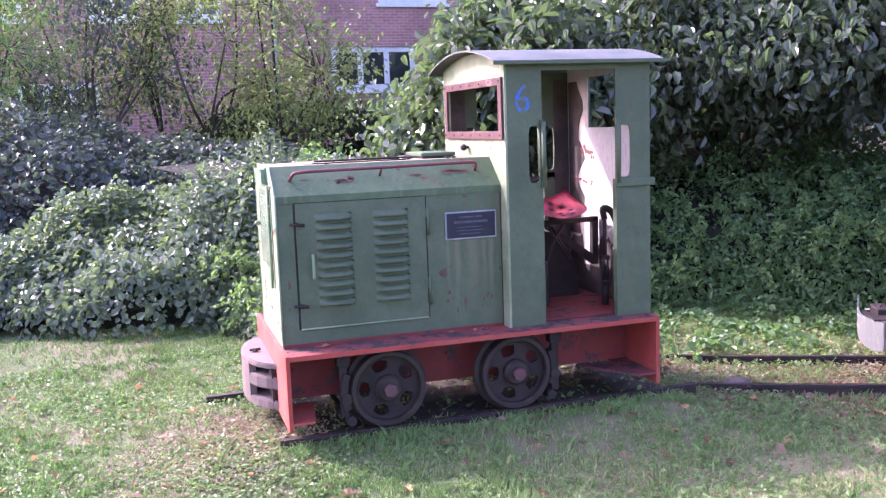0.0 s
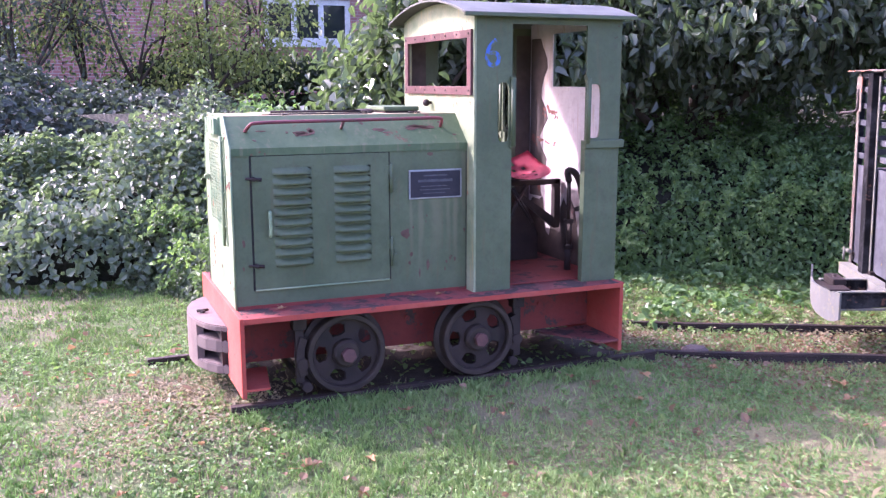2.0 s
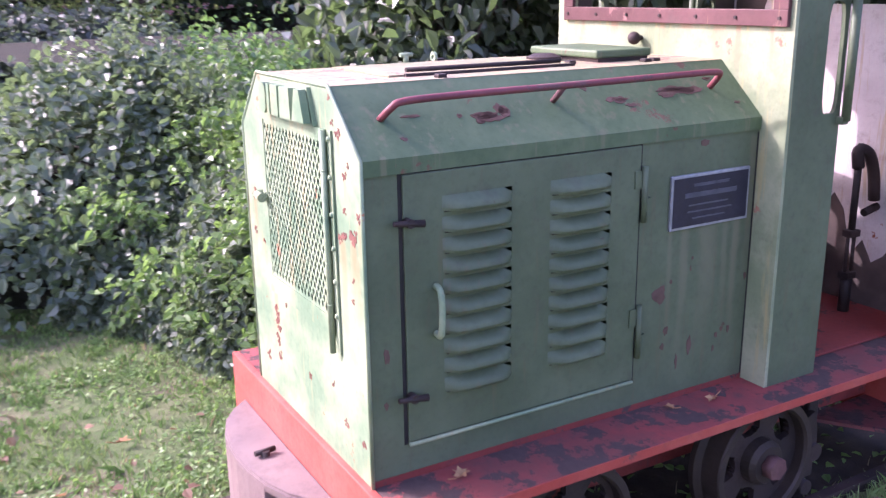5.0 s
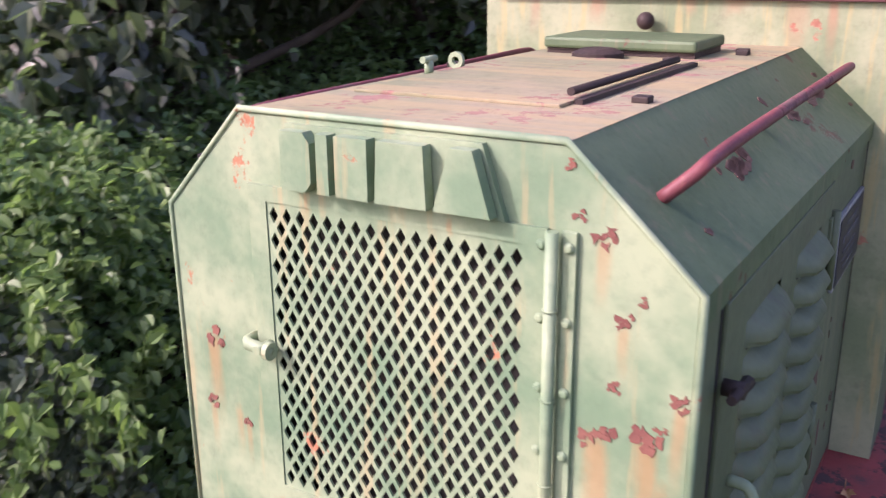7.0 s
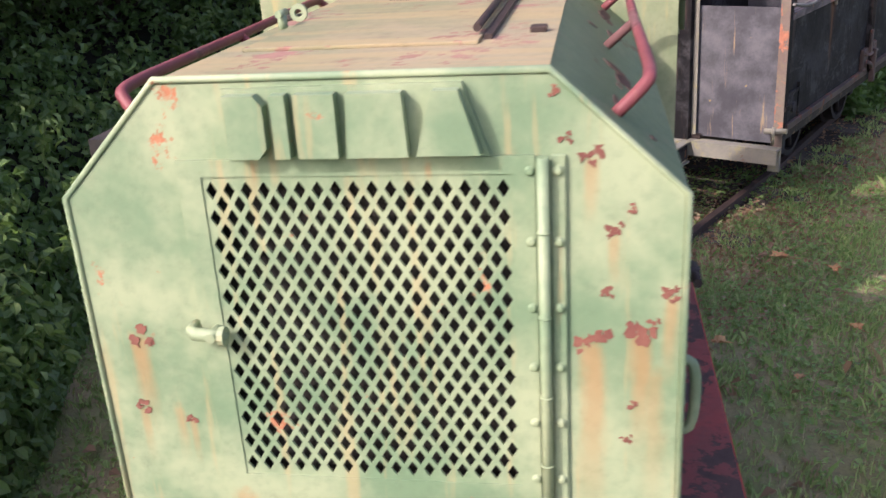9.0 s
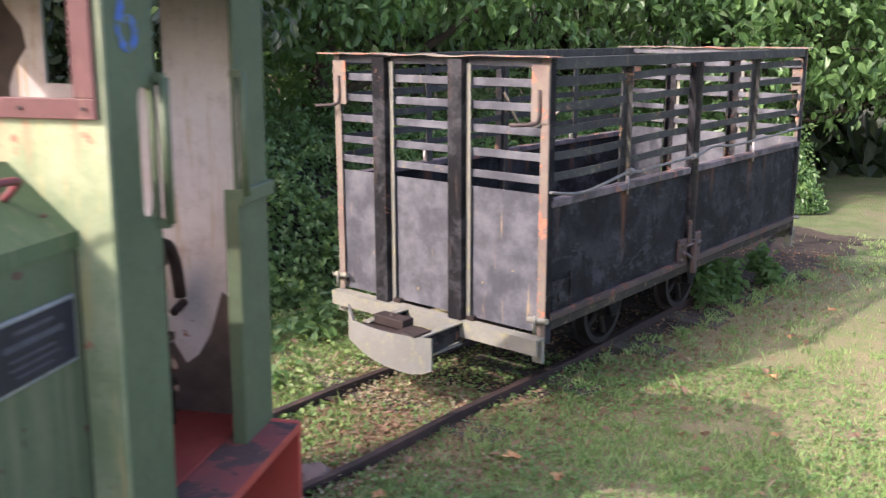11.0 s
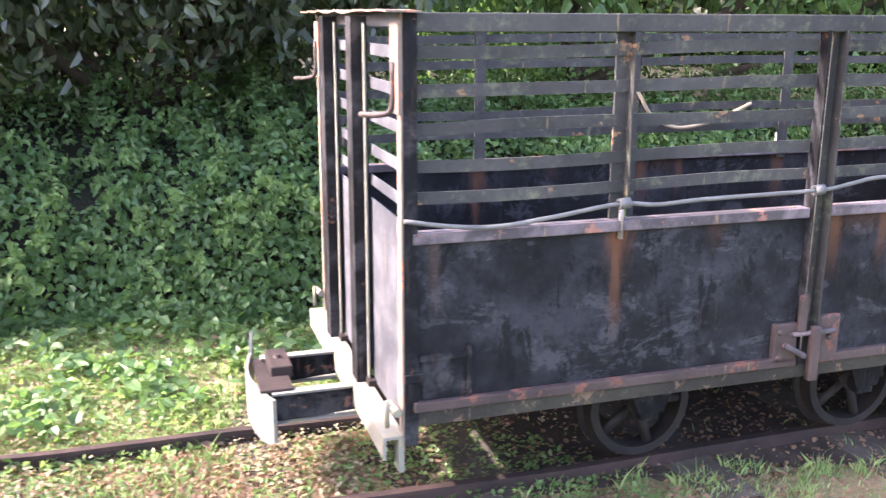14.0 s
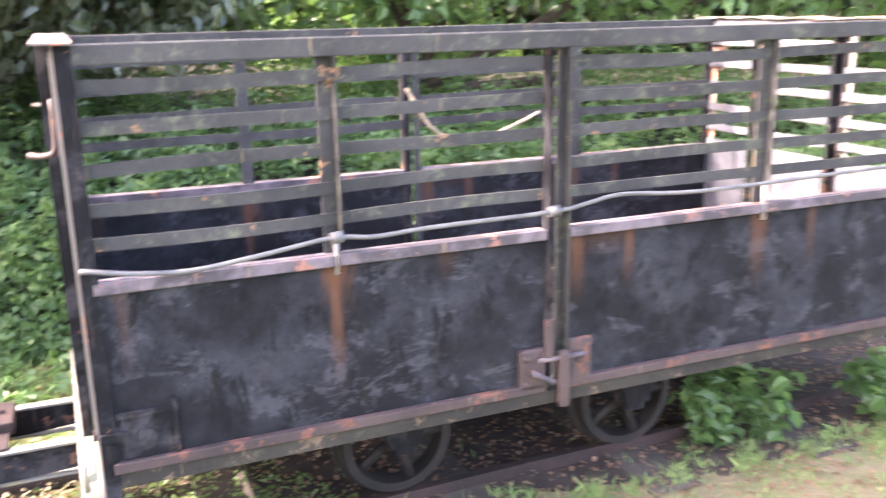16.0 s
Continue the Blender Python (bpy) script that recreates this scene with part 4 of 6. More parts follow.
tree("tall_garden_tree", (7.4, 11.5, 0), [((6.2, 10.8, 3.4), 1.3), ((7.4, 10.9, 4.6), 1.5), ((8.6, 11.2, 3.6), 1.5), ((7.0, 11.6, 2.0), 1.4), ((9.2, 11.4, 2.0), 1.5), ((5.4, 11.2, 5.0), 1.1)], 7000, 0.17, M_COVER, "tall leafy tree beside the brick house", "tree", 70, 0.14)


def make_woods():
    """Far trees that close the place behind the garden."""
    rng = np.random.default_rng(77)
    pts = []
    for x0, y0, x1, y1, n in ((9, 12, 13, 2, 7000), (13, 2, 16, -9, 7000)):
        t = rng.uniform(0, 1, n)
        h = rng.uniform(0, 1, n) * 7.5
        x, y = x0 + (x1 - x0) * t, y0 + (y1 - y0) * t
        b = np.array([1.2 * lump(a, c, 1.0, 0.6) for a, c in zip(x + y, h)])
        pts.append(np.stack([x + b + rng.normal(0, 0.35, n), y + b + rng.normal(0, 0.35, n), h], 1))
    p = np.concatenate(pts)
    v, f = leaves(p, np.tile([-0.8, -0.3, 0.5], (len(p), 1)), 0.34, rng, 0.6, 0.4, 0.6)
    tagged(cloud_mesh("far_woods", v, f, M_HEDGE), "dark woods behind the garden", "woods", kind="stuff")
    # added wall that stops the sky and paints the woods' shade
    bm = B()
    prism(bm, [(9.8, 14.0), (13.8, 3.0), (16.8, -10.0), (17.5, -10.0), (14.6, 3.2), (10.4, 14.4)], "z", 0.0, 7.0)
    tagged(part("woodland_backdrop", bm, M_TWIG_SHADE), "added dark wall for the shaded depth of the woods", "backdrop", kind="structure")


make_woods()


# ---- brick house beyond the garden ----
def make_house():
    th = thing("brick_house", "red brick terraced house with white windows", "house")
    wy, z0 = 18.0, 0.0
    wins = [(3.95, 6.1, 2.6, 3.65), (-4.2, -2.9, 4.3, 5.7), (-1.6, -0.4, 4.3, 5.7), (0.4, 1.4, 4.3, 5.7), (5.2, 7.0, 4.7, 6.0), (-3.2, -1.4, 1.2, 2.9)]
    x_cuts = sorted({-12.0, 12.0, *[w[0] for w in wins], *[w[1] for w in wins]})
    z_cuts = sorted({z0, 7.2, *[w[2] for w in wins], *[w[3] for w in wins]})
    bm = B()
    for xa, xb in zip(x_cuts, x_cuts[1:]):
        run = None
        for za, zb in zip(z_cuts, z_cuts[1:]):
            hole = any(w[0] - 1e-6 <= xa and xb <= w[1] + 1e-6 and w[2] - 1e-6 <= za and zb <= w[3] + 1e-6 for w in wins)
            if hole:
                if run:
                    box(bm, xa, xb, wy, wy + 0.3, *run)
                run = None
            else:
                run = (run[0], zb) if run else (za, zb)
        if run:
            box(bm, xa, xb, wy, wy + 0.3, *run)
    part("wall", bm, M_BRICK, th)
    bm = B()
    prism(bm, [(wy - 0.4, 7.0), (wy + 4.0, 10.2), (wy + 8.4, 7.0), (wy + 8.2, 7.25), (wy + 4, 10.5), (wy - 0.45, 7.2)], "x", -12.3, 12.3)
    part("roof", bm, M_TILE, th)
    bm = B()
    box(bm, -12, 12, wy + 8.0, wy + 8.3, 0, 7.1)
    box(bm, -12, -11.7, wy + 0.3, wy + 8, 0, 7.1)
    box(bm, 11.7, 12, wy + 0.3, wy + 8, 0, 7.1)
    part("back_wall", bm, M_BRICK, th)
    for xa, xb, za, zb in wins:
        w = part("window", box(B(), xa - 0.06, xb + 0.06, wy - 0.06, wy + 0.05, za - 0.09, za - 0.002), M_WINWHITE, th, "white window with sill")
        bm = B()
        n = 3 if xb - xa > 1.5 else 2
        t = 0.13
        box(bm, xa, xb, wy + 0.04, wy + 0.12, zb - t, zb)
        box(bm, xa, xb, wy + 0.04, wy + 0.12, za, za + t)
        for k in range(n + 1):
            c = xa + (xb - xa - t) * k / n
            box(bm, c, c + t, wy + 0.045, wy + 0.125, za + t, zb - t)
        part("window_frame", bm, M_WINWHITE, w)
        for k in range(n):
            c0, c1 = xa + (xb - xa - t) * k / n + t, xa + (xb - xa - t) * (k + 1) / n
            part("pane", box(B(), c0, c1, wy + 0.08, wy + 0.09, za + t, zb - t), M_PANE, w)
    bm = B()
    tube(bm, [(2.6, wy - 0.07, 0.0), (2.6, wy - 0.07, 7.0)], 0.055, 10)
    part("downpipe", bm, M_SILVER, th, "grey rainwater downpipe")
    box_bm = box(B(), -12, 12, wy - 0.16, wy - 0.03, 6.86, 7.0, 0.02)
    part("gutter", box_bm, M_SILVER, th)


make_house()


# ---- the locomotive ----
FRAME_Y0, FRAME_Y1 = -0.184, 1.0
HOOD_L, HOOD_Y0, HOOD_Y1, HOOD_Z0, HOOD_ZS, HOOD_Z1 = 1.215, 0.0, 0.762, 0.58, 1.353, 1.497
DECK = 0.58


def loco_frame(th):
    fr = part("underframe", box(B(), 0.0, 2.04, FRAME_Y0, FRAME_Y1, DECK - 0.022, DECK, 0.003), M_DECK, th, "worn red deck plate")
    part("front_plate", box(B(), -0.022, 0.0, FRAME_Y0, FRAME_Y1, 0.195, DECK + 0.002, 0.003), M_RED, fr)
    part("rear_plate", box(B(), 2.04, 2.062, FRAME_Y0, FRAME_Y1, 0.195, DECK + 0.002, 0.003), M_RED, fr)
    for y in (0.15, 0.66):
        bm = B()
        box(bm, 0.0, 2.04, y, y + 0.015, 0.27, DECK - 0.023, 0.002)
        for x in (0.06, 0.92, 1.72):
            tube(bm, [(x, y - 0.012, 0.42), (x, y + 0.02, 0.42)], 0.014, 10)
        part("side_web", bm, M_RED_GRIME_SHADE, fr)
    for y0, y1 in ((FRAME_Y0, 0.15), (0.675, FRAME_Y1)):
        outer = y0 if y0 < 0 else y1
        inner = y1 if y0 < 0 else y0
        part("front_gusset", prism(B(), [(0.0, inner), (0.0, outer), (0.11, outer), (0.16, inner)], "z", 0.228, 0.240), M_RED, fr)
        part("rear_step", prism(B(), [(2.04, inner), (2.04, outer), (1.93, outer), (1.70, inner)], "z", 0.250, 0.262), M_DECK, fr)
    # flat edge of the deck in brighter paint
    for y in (FRAME_Y0 - 0.003, FRAME_Y1):
        part("deck_edge", box(B(), -0.004, 2.045, y, y + 0.003, DECK - 0.026, DECK - 0.001), M_RED, fr)


def spoked_wheel(th, x, side):
    """A cast wheel with a flanged tyre, a dished web with round holes and a square-nutted hub."""
    s = 1 if side == "near" else -1
    y = LOCO_Y - s * 0.50
    c = (x, y, AXLE_Z)
    w = part("wheel", lathe(B(), [(0.170, -s * 0.004), (0.176, -s * 0.012), (0.196, -s * 0.012), (0.200, -s * 0.006), (0.201, s * 0.055), (0.222, s * 0.066), (0.222, s * 0.085), (0.170, s * 0.085)], c, 56), M_WHEEL, th)
    bm = B()
    # web: ring sectors round five holes
    n, seg = 5, 60
    for k in range(seg):
        a0, a1 = 2 * math.pi * k / seg, 2 * math.pi * (k + 1) / seg
        prof = []
        am = ((a0 + a1) / 2 * n / (2 * math.pi)) % 1.0
        half = 0.5 - abs(am - 0.5)
        hole = max(0.0, (half - 0.22) / 0.28)
        opening = 0.031 * math.sqrt(max(0.0, 1 - (1 - hole) ** 2)) if hole > 0 else 0
        rings = [(0.055, 0.122 - opening), (0.122 + opening, 0.175)] if opening > 0.004 else [(0.055, 0.175)]
        for r0, r1 in rings:
            vs = []
            for a in (a0, a1):
                for r in (r0, r1):
                    for d in (0.028, 0.05):
                        vs.append(bm.verts.new((c[0] + r * math.cos(a), c[1] + s * (d - 0.10 * (0.11 - abs(r - 0.12)) * 0.2), c[2] + r * math.sin(a))))
            q = vs
            for ids in ((0, 2, 6, 4), (1, 5, 7, 3), (0, 1, 3, 2), (4, 6, 7, 5), (0, 4, 5, 1), (2, 3, 7, 6)):
                bm.faces.new([q[i] for i in ids])
    bmesh.ops.recalc_face_normals(bm, faces=bm.faces[:])
    part("web", bm, M_IRON, w)
    part("hub", lathe(B(), [(0.001, -s * 0.02), (0.058, -s * 0.02), (0.07, -s * 0.005), (0.072, s * 0.06), (0.001, s * 0.06)], c, 24), M_WHEEL, w)
    bm = B()
    tube(bm, [(c[0], c[1] - s * 0.055, c[2]), (c[0], c[1] - s * 0.018, c[2])], 0.036, 6)
    part("axle_nut", bm, M_HUB, w)


AXLE_Z = LOCO_RAIL + 0.202


def running_gear(th):
    for x in (0.515, 1.232):
        for side in ("near", "far"):
            spoked_wheel(th, x, side)
        bm = B()
        tube(bm, [(x, -0.04, AXLE_Z), (x, 0.86, AXLE_Z)], 0.035, 12)
        part("axle", bm, M_IRON, th)
    for y, s in ((-0.05, 1), (0.87, -1)):
        for x, lean in ((0.285, 1), (1.475, -1)):
            bm = B()
            box(bm, x - 0.035, x + 0.035, y - 0.03, y + 0.03, 0.47, 0.556, 0.006)
            box(bm, x - 0.03, x + 0.03, min(y, y + s * 0.2), max(y, y + s * 0.2), 0.50, 0.53)
            box(bm, x - 0.022, x + 0.022, y - 0.012, y + 0.012, 0.20, 0.48, 0.005)
            tube(bm, [(x + 0.01 * lean, y - 0.04, 0.30), (x + 0.01 * lean, y + 0.04, 0.30)], 0.03, 10)
            tube(bm, [(x + 0.03 * lean, y - 0.035, 0.18), (x + 0.03 * lean, y + 0.035, 0.18)], 0.025, 10)
            tube(bm, [(x, y - 0.04, 0.52), (x, y + 0.04, 0.52)], 0.012, 8)
            h = part("brake_hanger", bm, M_IRON, th)
            bm = B()
            a0 = math.pi if lean > 0 else 0.0
            cx, cz = (0.515 if lean > 0 else 1.232), AXLE_Z
            arc = [(cx + r * math.cos(a0 + t), cz + r * math.sin(a0 + t)) for r, ts in ((0.213, (-0.42, -0.2, 0, 0.2, 0.42)), (0.25, (0.42, 0.2, 0, -0.2, -0.42))) for t in ts]
            prism(bm, arc, "y", y - 0.028, y + 0.028)
            part("brake_shoe", bm, M_IRON, h)
    bm = B()
    tube(bm, [(0.34, 0.41, 0.22), (1.49, 0.41, 0.24)], 0.016, 8)
    tube(bm, [(0.30, -0.06, 0.20), (0.30, 0.88, 0.20)], 0.014, 8)
    part("brake_rod", bm, M_IRON, th)


def front_buffer(th):
    """A cast buffer with a rounded nose, three plates and two link pockets open at the sides."""
    nose = [(-0.022, 0.165), (-0.076, 0.215), (-0.118, 0.275), (-0.148, 0.36), (-0.163, 0.45), (-0.168, 0.53), (-0.163, 0.61), (-0.148, 0.70), (-0.118, 0.785), (-0.076, 0.845), (-0.022, 0.895)]
    b = None
    for z0, z1 in ((0.432, 0.463), (0.322, 0.388), (0.212, 0.262)):
        bm = prism(B(), nose, "z", z0, z1)
        bmesh.ops.bevel(bm, geom=[e for e in bm.edges if abs(e.verts[0].co.z - e.verts[1].co.z) < 1e-5], offset=0.006, segments=2, affect="EDGES")
        if b is None:
            b = part("buffer", bm, M_BUFFER, th, "rounded grey-brown cast buffer")
        else:
            part("buffer_plate", bm, M_BUFFER, b)
    wall = nose[3:8]
    part("buffer_nose", prism(B(), [(x - 0.001, y) for x, y in wall] + [(x + 0.035, y) for x, y in wall[::-1]], "z", 0.216, 0.450), M_BUFFER, b)
    part("buffer_back", box(B(), -0.05, -0.022, 0.19, 0.87, 0.214, 0.455), M_IRON, b)
    bm = B()
    tube(bm, [(-0.095, 0.50, 0.20), (-0.095, 0.50, 0.478)], 0.014, 8)
    tube(bm, [(-0.125, 0.50, 0.475), (-0.065, 0.505, 0.475)], 0.008, 8)
    part("coupling_pin", bm, M_IRON, b)


def hood(th):
    t = 0.006
    y0, y1, zs, z1, z0 = HOOD_Y0, HOOD_Y1, HOOD_ZS, HOOD_Z1, HOOD_Z0
    ta, tb = 0.153, 0.622
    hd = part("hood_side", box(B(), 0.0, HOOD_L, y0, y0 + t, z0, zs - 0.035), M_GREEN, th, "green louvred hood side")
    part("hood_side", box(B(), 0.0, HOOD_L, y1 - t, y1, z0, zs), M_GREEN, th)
    # sloped shoulders with a folded lower lip, then the flat top
    for s in (0, 1):
        f = (lambda y: y) if s == 0 else (lambda y: y0 + y1 - y)
        top_y = ta if s == 0 else y0 + y1 - tb
        sec = [(f(y0 - 0.006), zs - 0.035), (f(y0 - 0.006), zs), (f(top_y), z1), (f(top_y + 0.004), z1 - t), (f(y0 + t), zs - 0.006), (f(y0 + t), zs - 0.035)]
        part("shoulder", prism(B(), sec, "x", -0.002, HOOD_L), M_SHOULDER, hd, "faded scraped green shoulder")
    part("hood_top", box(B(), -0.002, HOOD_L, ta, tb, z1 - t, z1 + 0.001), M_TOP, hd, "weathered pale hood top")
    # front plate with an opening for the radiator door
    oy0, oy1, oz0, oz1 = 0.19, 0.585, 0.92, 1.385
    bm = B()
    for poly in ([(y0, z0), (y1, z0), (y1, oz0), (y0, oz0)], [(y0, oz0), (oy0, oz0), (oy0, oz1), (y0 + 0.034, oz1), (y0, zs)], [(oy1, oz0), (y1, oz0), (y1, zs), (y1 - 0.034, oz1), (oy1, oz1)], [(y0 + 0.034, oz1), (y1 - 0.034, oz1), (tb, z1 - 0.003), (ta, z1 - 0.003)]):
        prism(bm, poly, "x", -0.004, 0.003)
    part("hood_front", bm, M_FRONT, hd, "green front plate with sunlight in its pale colour and rust runs")
    rim = [(y0 - 0.004, z0), (y0 - 0.004, zs), (ta, z1 + 0.002), (tb, z1 + 0.002), (y1 + 0.004, zs), (y1 + 0.004, z0)]
    bm = B()
    tube(bm, [(-0.003, a, b) for a, b in rim], 0.005, 6)
    part("front_weld", bm, M_FRONT, hd)
    # flaking scabs of rust where the paint has lifted
    rr = random.Random(8)
    bm = B()
    for y, z, r in ((0.106, 1.398, 0.012), (0.078, 1.308, 0.009), (0.046, 1.169, 0.016), (0.012, 1.226, 0.009), (0.1, 1.161, 0.013), (0.116, 1.155, 0.01), (0.086, 1.229, 0.007), (0.702, 1.161, 0.014), (0.714, 1.05, 0.009), (0.648, 1.033, 0.007), (0.059, 1.337, 0.006), (0.135, 1.423, 0.007), (0.062, 1.025, 0.006), (0.147, 1.476, 0.006), (0.03, 1.187, 0.007), (0.055, 1.076, 0.006), (0.58, 0.845, 0.014), (0.575, 0.808, 0.016), (0.589, 0.762, 0.014), (0.58, 0.716, 0.012), (0.352, 0.734, 0.008), (0.2, 0.771, 0.007), (0.504, 0.887, 0.006), (0.13, 0.697, 0.01), (0.674, 0.688, 0.012), (0.03, 0.678, 0.01)):
        for _ in range(7):
            cy, cz = y + rr.uniform(-r, r), z + rr.uniform(-r, r)
            pts = []
            for k in range(9):
                a = 2 * math.pi * k / 9
                q = r * rr.uniform(0.12, 0.68)
                pts.append((cy + q * math.cos(a), cz + q * math.sin(a)))
            d = rr.uniform(0.0002, 0.0012)
            prism(bm, pts, "x", -0.0045 - d, -0.003)
    part("rust_scab", bm, M_SCAB, hd, "flaking rust spots", kind="stuff")
    # radiator door: a sheet punched with diamonds
    dr = part("radiator_door", box(B(), -0.012, -0.005, 0.17, 0.185, 0.905, 1.402), M_FRONT, hd, "perforated radiator door")
    bm = B()
    cols, rws = 17, 23
    gy0, gy1, gz0, gz1 = 0.1958, 0.5772, 0.9532, 1.3808
    py, pz = (gy1 - gy0) / cols, (gz1 - gz0) / (rws + 1)
    for j in range(rws):
        off = 0.0 if j % 2 == 0 else 0.5
        for i in range(cols - (1 if off else 0)):
            yc, zc = gy0 + (i + off + 0.5) * py, gz0 + (j + 1) * pz
            rim = []
            for x in (-0.010, -0.0065):
                for k in (1.0, 0.66):
                    rim.append([bm.verts.new((x, yc + a * k, zc + b * k)) for a, b in ((0, -pz), (py / 2, 0), (0, pz), (-py / 2, 0))])
            (fo, fi, bo, bi) = rim
            for k in range(4):
                q = (k + 1) % 4
                bm.faces.new((fo[k], fi[k], fi[q], fo[q]))
                bm.faces.new((bo[k], bo[q], bi[q], bi[k]))
                bm.faces.new((fi[k], bi[k], bi[q], fi[q]))
    # half diamonds that close the edges of the pattern
    for x in (-0.010, -0.0065):
        for j in range(rws + 1):
            z = gz0 + (j + 0.5) * pz
            h = pz / 2
            if j % 2 == 0:
                lo, hi = z - h, z + h
            for yy, s2 in ((gy0, 1), (gy1, -1)):
                if 1 <= j <= rws - 1 and j % 2 == 1:
                    c = gz0 + (j + 1) * pz
                    bm.faces.new([bm.verts.new(p) for p in ((x, yy, c - pz), (x, yy + s2 * py / 2, c), (x, yy, c + pz))])
        for i in range(cols + 1):
            y = gy0 + i * py
            ya, yb = max(gy0, y - py / 2), min(gy1, y + py / 2)
            for z, s2 in ((gz0, 1), (gz1, -1)):
                bm.faces.new([bm.verts.new(p) for p in ((x, ya, z), (x, yb, z), (x, min(max(y, gy0), gy1), z + s2 * pz))])
    bmesh.ops.remove_doubles(bm, verts=bm.verts[:], dist=0.0001)
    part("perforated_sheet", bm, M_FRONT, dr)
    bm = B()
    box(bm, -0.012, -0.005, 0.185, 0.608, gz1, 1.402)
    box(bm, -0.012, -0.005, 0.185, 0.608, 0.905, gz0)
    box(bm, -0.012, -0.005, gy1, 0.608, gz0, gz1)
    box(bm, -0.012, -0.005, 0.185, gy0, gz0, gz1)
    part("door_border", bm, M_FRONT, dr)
    bm = B()
    tube(bm, [(-0.018, 0.161, 0.87), (-0.018, 0.161, 1.402)], 0.0075, 10)
    for z in (1.31, 1.20, 1.09, 0.99):
        tube(bm, [(-0.018, 0.161, z), (-0.018, 0.161, z + 0.002)], 0.009, 10)
    part("hinge", bm, M_FRONT, dr)
    part("hinge_strip", box(B(), -0.010, -0.0045, 0.135, 0.152, 0.87, 1.402, 0.001), M_FRONT, dr)
    for z in (1.384, 1.297, 1.211, 1.13, 1.05, 0.965):
        for y in (0.1435, 0.176):
            bm = B()
            lathe(bm, [(0.0005, -0.016), (0.004, -0.0155), (0.0065, -0.012), (0.0065, -0.006), (0.0005, -0.006)], (0, y, z), 10, "x")
            part("bolt", bm, M_FRONT, dr)
    bm = B()
    tube(bm, [(-0.004, 0.617, 1.178), (-0.024, 0.617, 1.178), (-0.031, 0.609, 1.177), (-0.032, 0.585, 1.176), (-0.027, 0.568, 1.172)], [0.008, 0.008, 0.009, 0.009, 0.006], 8)
    lathe(bm, [(0.006, -0.004), (0.013, -0.004), (0.013, 0.004), (0.006, 0.004)], (-0.03, 0.572, 1.174), 12, "y")
    tube(bm, [(-0.004, 0.585, 1.176), (-0.042, 0.585, 1.176)], 0.007, 8)
    part("latch", bm, M_FRONT, dr, "worn turn latch")
    part("radiator", box(B(), 0.03, 0.10, 0.08, 0.74, 0.75, 1.42), M_DARK, hd)
    # raised maker's panel, kept to plain raised shapes
    mk = part("maker_panel", prism(B(), [(0.535, 1.402), (0.220, 1.403), (0.250, 1.489), (0.535, 1.488)], "x", -0.014, -0.004), M_FRONT, hd, "raised maker's panel of plain shapes")
    for poly in ([(0.527, 1.408), (0.490, 1.408), (0.480, 1.420), (0.480, 1.470), (0.490, 1.483), (0.527, 1.483)], [(0.470, 1.408), (0.452, 1.408), (0.452, 1.483), (0.470, 1.483)], [(0.442, 1.408), (0.394, 1.408), (0.394, 1.483), (0.442, 1.483)], [(0.384, 1.408), (0.312, 1.408), (0.316, 1.483), (0.380, 1.483)], [(0.303, 1.409), (0.229, 1.409), (0.252, 1.484), (0.281, 1.484)]):
        part("raised_shape", prism(B(), poly, "x", -0.034, -0.016), M_FRONT, mk)

    # side door with pressed louvres
    d = part("engine_door", box(B(), 0.094, 0.776, -0.006, 0.0, 0.676, 1.314, 0.002), M_GREEN, th, "green engine door with louvres")
    for b in ((0.084, 0.0935, 0.67, 1.322), (0.7765, 0.783, 0.67, 1.322), (0.0935, 0.7765, 1.3145, 1.322)):
        part("door_gap", box(B(), b[0], b[1], -0.0008, 0.001, b[2], b[3]), M_DARK, d)
    part("cab_seam", box(B(), 1.198, 1.208, -0.0012, 0.001, 0.585, 1.31), M_DARK, hd)
    part("hood_foot", box(B(), 0.002, 1.2, -0.0014, 0.001, 0.58, 0.597), M_RED_GRIME_SHADE, hd)
    for x0, x1 in ((0.192, 0.381), (0.492, 0.680)):
        for k in range(10):
            z = 0.784 + k * 0.0488
            bm = B()
            n = 8
            rows = []
            for i in range(n + 1):
                u = i / n
                bulge = min(1.0, 5.0 * min(u, 1 - u)) ** 0.5 if 0 < u < 1 else 0.0
                x = x0 + (x1 - x0) * u
                rows.append([bm.verts.new((x, -0.006, z + 0.034)), bm.verts.new((x, -0.006 - 0.017 * bulge, z + 0.022)), bm.verts.new((x, -0.006 - 0.031 * bulge, z + 0.006)), bm.verts.new((x, -0.006 - 0.027 * bulge, z)), bm.verts.new((x, -0.006, z + 0.008))])
            for a, b in zip(rows, rows[1:]):
                for i in range(4):
                    q = bm.faces.new((a[i], a[i + 1], b[i + 1], b[i]))
                    q.smooth = i < 2
            bmesh.ops.recalc_face_normals(bm, faces=bm.faces[:])
            lv = part("louvre", bm, M_GREEN, d)
            # dark strip for the opening and the shadow below the lip
            part("slot", box(B(), x0 + 0.006, x1 - 0.006, -0.0075, -0.006, z - 0.004, z + 0.007), M_DARK, lv)
    for z0, z1 in ((1.115, 1.26), (0.74, 0.888)):
        bm = B()
        tube(bm, [(0.785, -0.012, z0), (0.785, -0.012, z1)], 0.008, 8)
        box(bm, 0.755, 0.785, -0.010, -0.005, z0 + 0.09, z1 - 0.01)
